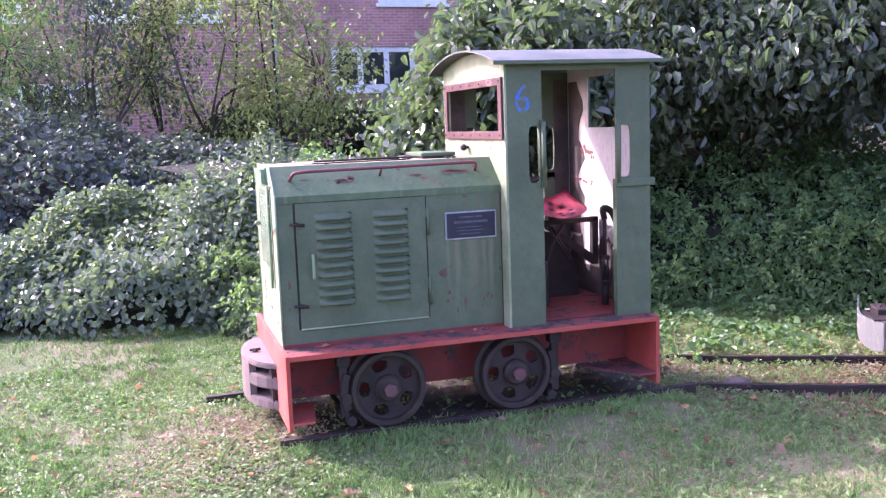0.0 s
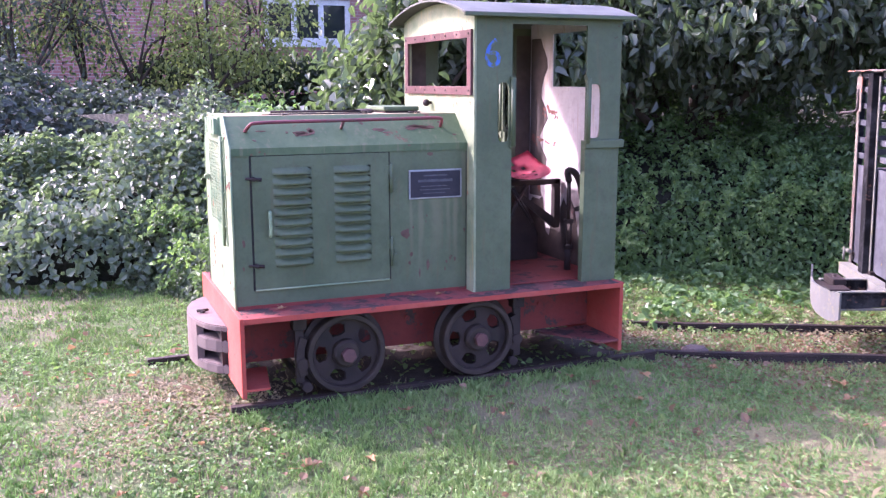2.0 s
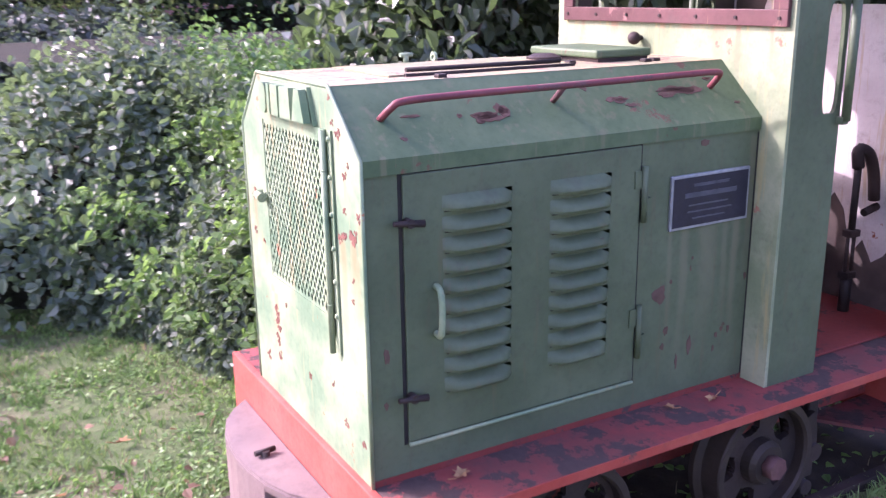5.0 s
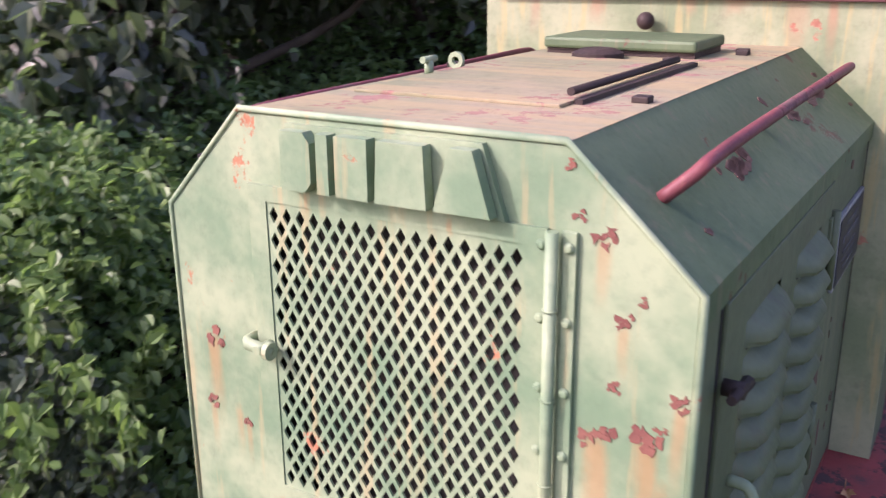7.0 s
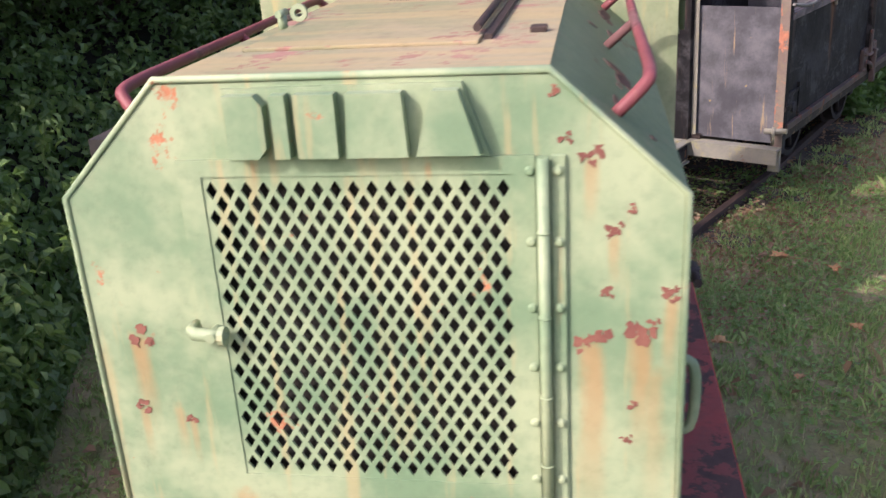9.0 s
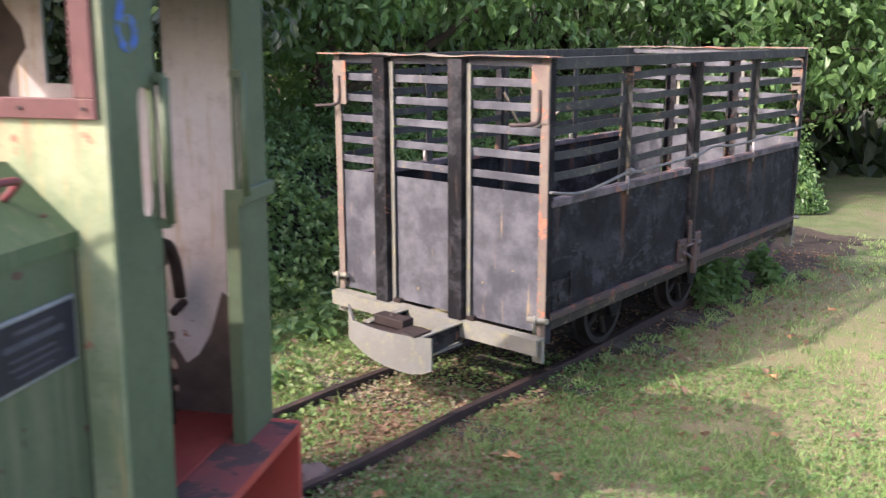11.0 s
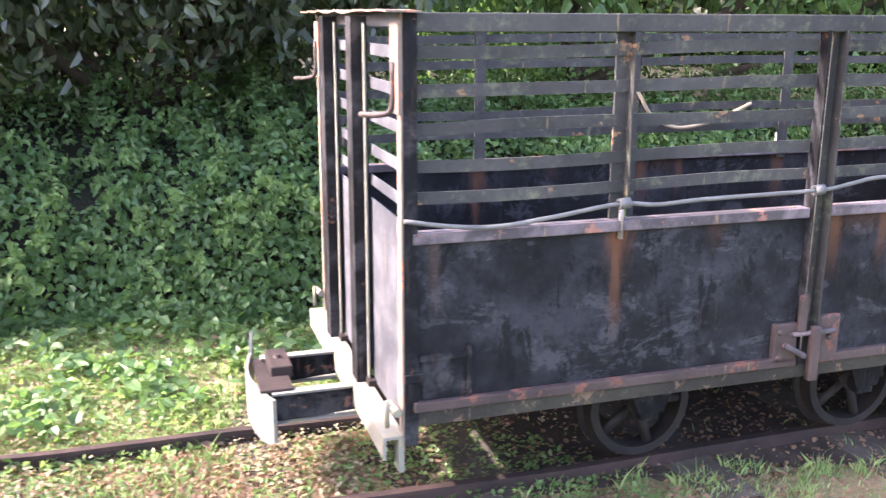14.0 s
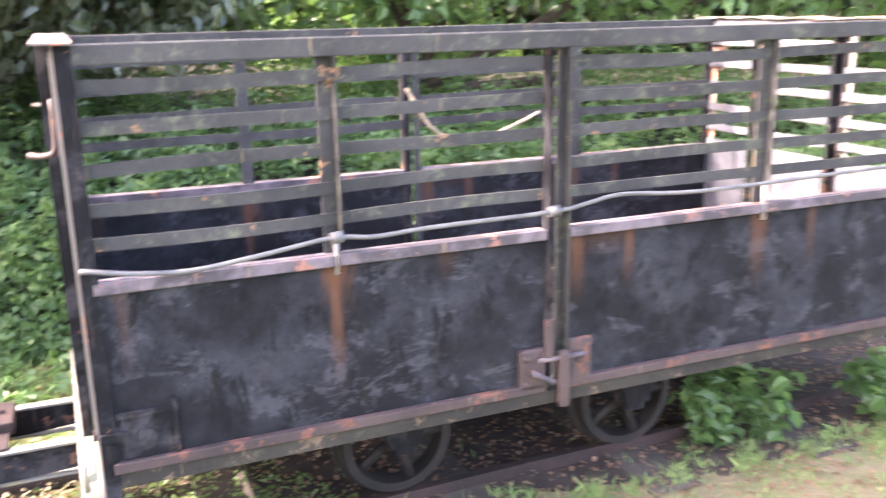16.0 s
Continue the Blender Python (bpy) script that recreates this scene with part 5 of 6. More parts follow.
        box(bm, 0.785, 0.815, -0.006, 0.001, z0 + 0.01, z0 + 0.06)
        part("hinge", bm, M_GREEN, d)
    for z in (1.21, 0.794):
        bm = B()
        tube(bm, [(0.10, -0.006, z), (0.10, -0.032, z)], 0.011, 8)
        tube(bm, [(0.06, -0.026, z + 0.004), (0.135, -0.026, z - 0.004)], [0.006, 0.009], 8)
        part("door_latch", bm, M_IRON, d)
    bm = B()
    tube(bm, smooth_curve([(0.172, -0.006, 1.05), (0.168, -0.035, 1.045), (0.168, -0.042, 1.0), (0.168, -0.035, 0.94), (0.172, -0.006, 0.935)], 4), 0.008, 8)
    part("door_handle", bm, M_FRONT, d)
    bm = B()
    tube(bm, [(0.094, -0.010, 0.672), (0.772, -0.010, 0.672)], 0.005, 6)
    part("drip_strip", bm, M_FRONT, d)
    # number plate of the maker, with unreadable lines
    pl = part("maker_plate", box(B(), 0.882, 1.171, -0.008, 0.0, 1.073, 1.221, 0.002), M_SILVER, th, "dark blue maker's plate with silver edge")
    part("plate_field", box(B(), 0.890, 1.163, -0.0095, -0.008, 1.081, 1.213), M_PLATE, pl)
    rb = random.Random(4)
    for z, x0, x1, h in ((1.187, 0.96, 1.09, 0.008), (1.158, 0.93, 1.12, 0.013), (1.135, 0.945, 1.09, 0.004), (1.117, 0.94, 1.105, 0.004), (1.099, 0.96, 1.08, 0.004)):
        part("line_of_writing", box(B(), x0, x1, -0.0105, -0.0095, z, z + h), M_SILVER2, pl)
    # worn patches, scraped to brown metal
    rb = random.Random(21)
    def blotch(cx, cz, w, h, n=13):
        return [(cx + w * math.cos(2 * math.pi * k / n) * rb.uniform(0.55, 1.1), cz + h * math.sin(2 * math.pi * k / n) * rb.uniform(0.55, 1.1)) for k in range(n)]
    slope = math.atan2(HOOD_Z1 - zs, ta - y0 + 0.006)
    flat = Matrix.Translation((0, y0 - 0.006, zs)) @ Matrix.Rotation(slope, 4, "X")
    bm = B()
    for cx, cv, w, h in ((0.37, 0.088, 0.06, 0.026), (0.40, 0.10, 0.03, 0.03), (0.34, 0.075, 0.02, 0.012), (0.75, 0.10, 0.045, 0.018), (0.79, 0.085, 0.02, 0.01), (0.96, 0.12, 0.085, 0.022), (1.02, 0.112, 0.06, 0.024), (0.92, 0.105, 0.03, 0.012), (0.28, 0.10, 0.012, 0.008), (1.1, 0.15, 0.02, 0.01), (0.67, 0.15, 0.012, 0.015), (0.12, 0.05, 0.01, 0.008), (1.15, 0.06, 0.015, 0.008), (0.16, 0.11, 0.03, 0.006)):
        for _ in range(3):
            prism(bm, blotch(cx + rb.uniform(-1, 1) * w * 0.5, cv + rb.uniform(-1, 1) * h * 0.4, w * 0.6, h * 0.6), "z", 0.0002, 0.0012)
    bmesh.ops.transform(bm, matrix=flat, verts=bm.verts[:])
    part("worn_patch", bm, M_WORN, hd, "brown worn patches on the shoulder", kind="stuff")
    bm = B()
    for cx, cz, w, h in ((0.865, 0.900, 0.028, 0.030), (0.905, 0.93, 0.006, 0.008), (0.895, 0.79, 0.010, 0.016), (0.885, 0.745, 0.008, 0.012), (0.985, 0.73, 0.010, 0.03), (0.94, 0.69, 0.006, 0.025), (1.09, 0.74, 0.007, 0.012), (1.11, 0.755, 0.008, 0.008), (1.135, 0.75, 0.006, 0.014), (1.08, 0.70, 0.005, 0.010), (0.98, 0.985, 0.005, 0.006), (0.975, 0.955, 0.003, 0.010), (0.045, 0.90, 0.010, 0.022), (0.04, 0.78, 0.006, 0.01), (1.19, 0.90, 0.006, 0.014), (1.0, 1.300, 0.02, 0.01)):
        prism(bm, blotch(cx, cz, w, h), "y", -0.0012, 0.001)
    part("rust_spot", bm, M_WORN, hd, "rust spots", kind="stuff")
    # grab rails along both shoulders
    for s in (0, 1):
        f = (lambda y: y) if s == 0 else (lambda y: y0 + y1 - y)
        pts = [(0.085, f(0.078), 1.425), (0.10, f(0.045), 1.455), (0.13, f(0.035), 1.468), (0.3, f(0.035), 1.472), (0.6, f(0.036), 1.474), (0.95, f(0.034), 1.478), (1.05, f(0.034), 1.478), (1.08, f(0.04), 1.470), (1.09, f(0.085), 1.43)]
        bm = B()
        tube(bm, smooth_curve(pts, 4), 0.0085, 10)
        tube(bm, [(0.56, f(0.036), 1.473), (0.56, f(0.085), 1.43)], 0.008, 8)
        part("grab_rail", bm, M_PIPE, hd, "red-brown bent grab rail")
    # lids and fittings on top
    lid = part("hood_lid", box(B(), 0.20, 0.76, 0.255, 0.585, HOOD_Z1 + 0.001, HOOD_Z1 + 0.006, 0.001), M_TOP, hd)
    bm = B()
    tube(bm, [(0.25, 0.262, HOOD_Z1 + 0.016), (0.72, 0.268, HOOD_Z1 + 0.014)], 0.006, 8)
    box(bm, 0.24, 0.75, 0.240, 0.252, HOOD_Z1 + 0.001, HOOD_Z1 + 0.008)
    part("lid_hinge", bm, M_IRON, lid)
    bm = B()
    tube(bm, [(0.43, 0.60, HOOD_Z1), (0.43, 0.60, HOOD_Z1 + 0.024)], 0.008, 8)
    tube(bm, [(0.41, 0.60, HOOD_Z1 + 0.026), (0.45, 0.60, HOOD_Z1 + 0.026)], 0.006, 8)
    part("lid_catch", bm, M_FRONT, lid)
    bm = B()
    lathe(bm, [(0.007, -0.004), (0.015, -0.004), (0.015, 0.004), (0.007, 0.004)], (0.52, 0.60, HOOD_Z1 + 0.016), 14, "x")
    part("lid_ring", bm, M_FRONT, lid)
    tank = part("tank_cover", box(B(), 0.85, 1.05, 0.275, 0.59, HOOD_Z1 + 0.012, HOOD_Z1 + 0.034, 0.006), M_SHOULDER, hd, "raised green tank cover")
    part("tank_neck", box(B(), 0.86, 1.04, 0.28, 0.585, HOOD_Z1, HOOD_Z1 + 0.012), M_IRON, tank)
    bm = B()
    lathe(bm, [(0.001, 0), (0.05, 0), (0.05, 0.012), (0.03, 0.02), (0.001, 0.02)], (0.80, 0.45, HOOD_Z1), 20, "z")
    part("filler_cap", bm, M_IRON, hd)
    for x, y in ((0.78, 0.30), (0.98, 0.22), (1.02, 0.23), (0.30, 0.18), (0.55, 0.62)):
        part("bolt", box(B(), x - 0.012, x + 0.012, y - 0.012, y + 0.012, HOOD_Z1, HOOD_Z1 + 0.010, 0.002), M_IRON, hd)


# brown for real grime and for shade painted on the far cab walls
M_GRIMEW_SHADE = plain("brown_grime_and_shade", (0.10, 0.075, 0.065), (0.05, 0.04, 0.037), 16, 0.9, 0.0, 0.5, 0.003)
M_WORN = plain("worn_brown_metal", (0.085, 0.045, 0.035), (0.135, 0.08, 0.065), 70, 0.8, 0.0, 0.6, 0.002)
M_SCAB = plain("flaking_rust", (0.14, 0.055, 0.045), (0.21, 0.09, 0.065), 90, 0.9, 0.0, 0.8, 0.002)
M_SILVER2 = plain("worn_plate_lettering", (0.05, 0.05, 0.065), (0.08, 0.08, 0.10), 80, 0.5)


def slotted_panel(bm, x0, x1, y0, y1, z0, z1, sx0, sx1, sz0, sz1):
    """A side panel, one sheet, with an upright round-cornered slot through it."""
    cx, cz, a, b = (sx0 + sx1) / 2, (sz0 + sz1) / 2, (sx1 - sx0) / 2, (sz1 - sz0) / 2
    corners = [math.atan2((z - cz) / b, (x - cx) / a) for x in (x0, x1) for z in (z0, z1)]
    angles = sorted([2 * math.pi * k / 36 - math.pi for k in range(36)] + corners)
    loops = []
    for y in (y0, y1):
        inner, outer = [], []
        for t in angles:
            c, s = math.cos(t), math.sin(t)
            k = (abs(c) ** 5 + abs(s) ** 5) ** -0.2
            inner.append(bm.verts.new((cx + a * k * c, y, cz + b * k * s)))
            reach = min(((x1 if c > 0 else x0) - cx) / (a * c) if abs(c) > 1e-9 else 1e9, ((z1 if s > 0 else z0) - cz) / (b * s) if abs(s) > 1e-9 else 1e9)
            outer.append(bm.verts.new((cx + a * reach * c, y, cz + b * reach * s)))
        loops.append((inner, outer))
    (i0, o0), (i1, o1) = loops
    n = len(angles)
    for k in range(n):
        j = (k + 1) % n
        for q in ((i0[k], i0[j], o0[j], o0[k]), (i1[k], o1[k], o1[j], i1[j]), (i0[k], i1[k], i1[j], i0[j]), (o0[k], o0[j], o1[j], o1[k])):
            bm.faces.new(q)
    bmesh.ops.recalc_face_normals(bm, faces=bm.faces[:])


def cab(th):
    x0, x1, y0, y1, z0 = 1.215, 2.062, -0.09, 0.915, DECK + 0.001
    zs, t = 1.985, 0.012
    for s in (0, 1):
        ya, yb = (y0, y0 + t) if s == 0 else (y1 - t, y1)
        bm = B()
        slotted_panel(bm, x0, 1.415, ya, yb, z0, zs, 1.335, 1.40, 1.355, 1.655)
        f = part("front_side_panel", bm, M_GREEN, th)
        bm = B()
        slotted_panel(bm, 1.852, x1, ya, yb, z0, zs, 1.866, 1.942, 1.362, 1.645)
        part("rear_side_panel", bm, M_GREEN, th)
        part("door_header", box(B(), 1.415, 1.852, ya, yb, 1.945, zs), M_GREEN, th)
        o = ya - 0.022 if s == 0 else yb + 0.022
        for x in (1.413, 1.856):
            bm = B()
            tube(bm, [(x, o, 1.335), (x, o, 1.675)], 0.0125, 10)
            box(bm, x - 0.012, x + 0.012, min(o, ya), max(o, yb), 1.325, 1.345)
            box(bm, x - 0.012, x + 0.012, min(o, ya), max(o, yb), 1.665, 1.685)
            part("handrail", bm, M_GREEN, th)
        part("waist_ledge", box(B(), 1.845, 2.085, min(ya, o + 0.004), max(yb, o - 0.004), 1.308, 1.352, 0.004), M_GREEN, th)
        # folded inner returns that make the panels look like posts
        for xa, xb in ((1.405, 1.415), (1.852, 1.862)):
            yy = (ya + t, ya + t + 0.03) if s == 0 else (yb - t - 0.03, yb - t)
            part("panel_return", box(B(), xa, xb, *yy, z0, 1.35), M_GREEN, th)
    # front wall with window opening
    wy0, wy1, wz0, wz1 = -0.03, 0.825, 1.63, 1.882
    bm = B()
    xi0, xi1 = x0 - 0.012, x0
    box(bm, xi0, xi1, y0, y1, z0, wz0)
    box(bm, xi0, xi1, y0, wy0, wz0, wz1)
    box(bm, xi0, xi1, wy1, y1, wz0, wz1)
    arch = lambda y: 1.985 + 0.085 * (1 - ((y - LOCO_Y) / 0.56) ** 2)
    ys = [y0 + (y1 - y0) * k / 14 for k in range(15)]
    prism(bm, [(y0, wz1), (y1, wz1)] + [(y, arch(y)) for y in ys[::-1]], "x", xi0, xi1)
    part("cab_front", bm, M_CABFRONT, th, "stained cab front above the hood, coloured pale for the sun")
    fr = part("window_frame", box(B(), xi0 - 0.014, xi0 - 0.001, wy0 - 0.045, wy1 + 0.045, wz0 - 0.038, wz0 + 0.006, 0.002), M_WINFRAME, th, "bolted red-brown window frame")
    for b in ((wy0 - 0.045, wy1 + 0.045, wz1 - 0.006, wz1 + 0.034), (wy0 - 0.045, wy0 + 0.004, wz0 + 0.006, wz1 - 0.006), (wy1 - 0.004, wy1 + 0.045, wz0 + 0.006, wz1 - 0.006)):
        part("frame_bar", box(B(), xi0 - 0.014, xi0 - 0.001, *b, 0.002), M_WINFRAME, fr)
    for k in range(7):
        y = wy0 - 0.02 + (wy1 - wy0 + 0.04) * k / 6
        for z in (wz0 - 0.016, wz1 + 0.014):
            bm = B()
            tube(bm, [(xi0 - 0.019, y, z), (xi0 - 0.012, y, z)], 0.005, 6)
            part("bolt", bm, M_IRON, fr)
    bm = B()
    bmesh.ops.create_uvsphere(bm, u_segments=16, v_segments=10, radius=0.02, matrix=Matrix.Translation((xi0 - 0.03, 0.49, 1.545)))
    tube(bm, [(xi0 - 0.03, 0.49, 1.545), (xi0, 0.49, 1.545)], 0.008, 8)
    for q in bm.faces:
        q.smooth = True
    part("knob", bm, M_IRON, th, "round knob below the window")
    # rear wall, white inside
    ry0, ry1, rz0, rz1 = 0.225, 0.62, 1.63, 1.94
    for name, xa, xb, mat in (("cab_rear", x1 - 0.010, x1, M_GREEN), ("rear_lining", x1 - 0.016, x1 - 0.0115, M_WHITE)):
        bm = B()
        box(bm, xa, xb, y0 + t, y1 - t, z0, rz0)
        box(bm, xa, xb, y0 + t, ry0, rz0, rz1)
        box(bm, xa, xb, ry1, y1 - t, rz0, rz1)
        prism(bm, [(y0 + t, rz1), (y1 - t, rz1)] + [(y, arch(y) - 0.004) for y in [y0 + t + (y1 - y0 - 2 * t) * k / 14 for k in range(15)][::-1]], "x", xa, xb)
        part(name, bm, mat, th, "white inner wall with chipped rusty paint" if mat is M_WHITE else "")
    for s in (0, 1):
        ya, yb = (y0 + t + 0.001, y0 + t + 0.003) if s == 0 else (y1 - t - 0.003, y1 - t - 0.001)
        bm = B()
        box(bm, x0 + 0.002, 1.334, ya, yb, z0, 1.94)
        box(bm, 1.944, x1 - 0.018, ya, yb, z0, 1.94)
        # the far lining is browned to look shadowed
        part("side_lining", bm, M_WHITE if s == 0 else M_GRIMEW_SHADE, th)
    # arched roof
    bm = B()
    n = 18
    sec = [(-0.15 + 1.125 * k / n) for k in range(n + 1)]
    up = [(y, 1.995 + 0.092 * (1 - ((y - LOCO_Y) / 0.5625) ** 2)) for y in sec]
    poly = up + [(y, z - 0.010) for y, z in up[::-1]]
    prism(bm, poly, "x", 1.125, 2.115)
    part("roof", bm, M_ROOFTOP, th, "grey arched sheet roof")
    for y in (-0.15, 0.963):
        part("roof_edge", box(B(), 1.125, 2.115, y - 0.002, y + 0.014, 1.975, 1.993, 0.003), M_GREEN, th)
    # the painted number
    cu = bpy.data.curves.new("number", "FONT")
    cu.body, cu.size, cu.extrude = "6", 0.205, 0.0004
    tmp = new("number_text", cu)
    me = bpy.data.meshes.new_from_object(tmp.evaluated_get(bpy.context.evaluated_depsgraph_get()))
    bpy.data.objects.remove(tmp)
    me.materials.append(M_BLUE)
    six = new("painted_number", me)
    six.parent = th
    six.matrix_local = pose(1.252, y0 - 0.0015, 1.732, 90, 0, 0)
    tagged(six, "worn blue painted figure")


def cab_inside(th):
    z, y0 = DECK + 0.001, -0.07
    # pan seat with punched holes
    seat = part("seat_bracket", box(B(), 1.64, 2.03, 0.47, 0.51, 1.055, 1.085, 0.003), M_IRON, th, "dark seat bracket")
    bm = B()
    box(bm, 1.99, 2.03, 0.47, 0.51, 0.82, 1.085)
    prism(bm, [(1.66, 1.055), (1.70, 1.055), (2.03, 0.83), (2.03, 0.79), (1.99, 0.79)], "y", 0.475, 0.505)
    part("seat_stay", bm, M_IRON, seat)
    bm = B()
    nu, nv = 18, 14
    grid = []
    for j in range(nv + 1):
        row = []
        for i in range(nu + 1):
            u, v = -1 + 2 * i / nu, -1 + 2 * j / nv
            k = math.sqrt(max(0.0, 1 - 0.45 * v * v))
            k2 = math.sqrt(max(0.0, 1 - 0.45 * u * u))
            dish = 0.075 * (u * u * 0.75 + max(0.0, v) ** 2 * 1.1) - 0.03 * max(0.0, -v) * u * u
            row.append(bm.verts.new((1.72 + 0.20 * u * k, 0.45 + 0.19 * v * k2, 1.115 + dish)))
        grid.append(row)
    holes = {(4, 4), (7, 4), (10, 4), (13, 4), (3, 7), (6, 7), (11, 7), (14, 7), (4, 10), (7, 10), (10, 10), (13, 10), (6, 12), (11, 12)}
    for j in range(nv):
        for i in range(nu):
            if (i, j) in holes:
                continue
            q = bm.faces.new((grid[j][i], grid[j][i + 1], grid[j + 1][i + 1], grid[j + 1][i]))
            q.smooth = True
    bmesh.ops.solidify(bm, geom=bm.faces[:], thickness=0.004)
    part("seat", bm, M_SEAT, th, "red perforated pan seat")
    bm = B()
    lathe(bm, [(0.001, 0), (0.03, 0), (0.03, 0.03), (0.001, 0.03)], (1.72, 0.46, 1.085), 14, "z")
    part("seat_boss", bm, M_IRON, seat)
    # hand brake with turnbuckle by the rear wall
    bm = B()
    tube(bm, [(1.93, 0.20, z), (1.93, 0.20, 0.72)], 0.02, 10)
    tube(bm, [(1.915, 0.20, 0.72), (1.915, 0.20, 0.87)], 0.007, 6)
    tube(bm, [(1.948, 0.20, 0.72), (1.948, 0.20, 0.87)], 0.007, 6)
    tube(bm, [(1.93, 0.20, 0.86), (1.93, 0.20, 1.12)], 0.012, 8)
    box(bm, 1.905, 1.955, 0.18, 0.22, 0.71, 0.735, 0.004)
    box(bm, 1.905, 1.955, 0.18, 0.22, 0.86, 0.885, 0.004)
    tube(bm, smooth_curve([(1.93, 0.20, 1.10), (1.92, 0.20, 1.16), (1.96, 0.19, 1.15), (2.0, 0.19, 1.08), (2.02, 0.19, 0.98)], 4), 0.02, 8)
    tube(bm, [(1.97, 0.19, 0.94), (2.04, 0.19, 0.955)], 0.014, 8)
    part("hand_brake", bm, M_IRON, th, "dark hand brake with turnbuckle")
    bm = B()
    tube(bm, [(1.62, 0.36, 0.84), (1.72, 0.42, 0.98), (1.78, 0.44, 1.06)], 0.012, 8)
    tube(bm, [(1.52, 0.40, z), (1.52, 0.42, 0.95)], 0.010, 8)
    tube(bm, [(1.80, 0.40, 0.84), (1.66, 0.40, 1.05)], 0.007, 6)
    tube(bm, [(1.82, 0.42, 0.84), (1.69, 0.42, 1.05)], 0.007, 6)
    part("control_lever", bm, M_IRON, th)
    part("gearbox", box(B(), 1.28, 1.62, 0.30, 0.66, z, 0.86, 0.02), M_IRON, th, "dark gearbox cover")
    part("floor_plate", box(B(), 1.44, 2.04, -0.02, 0.90, z + 0.001, z + 0.010, 0.002), M_RED_GRIME_SHADE, th)
    # dark box added to fill the low far part of the cab
    part("dark_box", prism(B(), [(1.50, z), (1.93, z), (1.93, 0.74), (1.84, 0.98), (1.58, 1.03), (1.50, 0.9)], "y", 0.56, 0.88), M_IRON, th, "dark box low in the cab")
    # grime and bare rust low on the rear wall
    bm = B()
    rr = random.Random(31)
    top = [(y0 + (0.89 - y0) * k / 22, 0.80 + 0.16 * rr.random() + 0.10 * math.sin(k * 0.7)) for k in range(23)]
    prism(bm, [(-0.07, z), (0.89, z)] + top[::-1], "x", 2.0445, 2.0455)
    # upright strip that paints the shaded far end of the rear wall
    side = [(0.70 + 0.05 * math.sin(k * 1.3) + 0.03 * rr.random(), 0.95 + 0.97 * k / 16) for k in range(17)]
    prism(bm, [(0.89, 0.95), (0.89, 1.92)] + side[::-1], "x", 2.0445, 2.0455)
    part("grimy_shaded_lining", bm, M_GRIMEW_SHADE, th, "brown grime low on the inner wall and painted shade up its far side")
    bm = B()
    for cy, cz, w, h in ((0.62, 1.50, 0.06, 0.035), (0.56, 1.46, 0.03, 0.02), (0.70, 1.48, 0.03, 0.03), (0.84, 1.30, 0.05, 0.03), (0.74, 1.31, 0.06, 0.02), (0.62, 1.29, 0.05, 0.012), (0.80, 1.05, 0.06, 0.08)):
        for _ in range(5):
            c0, c1 = cy + rr.uniform(-w, w), cz + rr.uniform(-h, h)
            prism(bm, [(c0 + w * 0.45 * math.cos(a) * rr.uniform(0.3, 1), c1 + h * 0.6 * math.sin(a) * rr.uniform(0.3, 1)) for a in [2 * math.pi * k / 9 for k in range(9)]], "x", 2.0440 - rr.uniform(0, 0.0004), 2.0455)
    part("bare_rust", bm, M_SCAB, th, "rust where white paint has flaked", kind="stuff")


LOCO = thing("locomotive", "small green narrow-gauge diesel locomotive on red underframe", "locomotive")
loco_frame(LOCO)
running_gear(LOCO)
front_buffer(LOCO)
hood(LOCO)
cab(LOCO)
cab_inside(LOCO)

fallen_leaf(0.20, -0.06, 30, 0.06, DECK + 0.005)
fallen_leaf(0.88, -0.05, 110, 0.04, DECK + 0.005)
fallen_leaf(1.02, -0.07, 200, 0.05, DECK + 0.005)


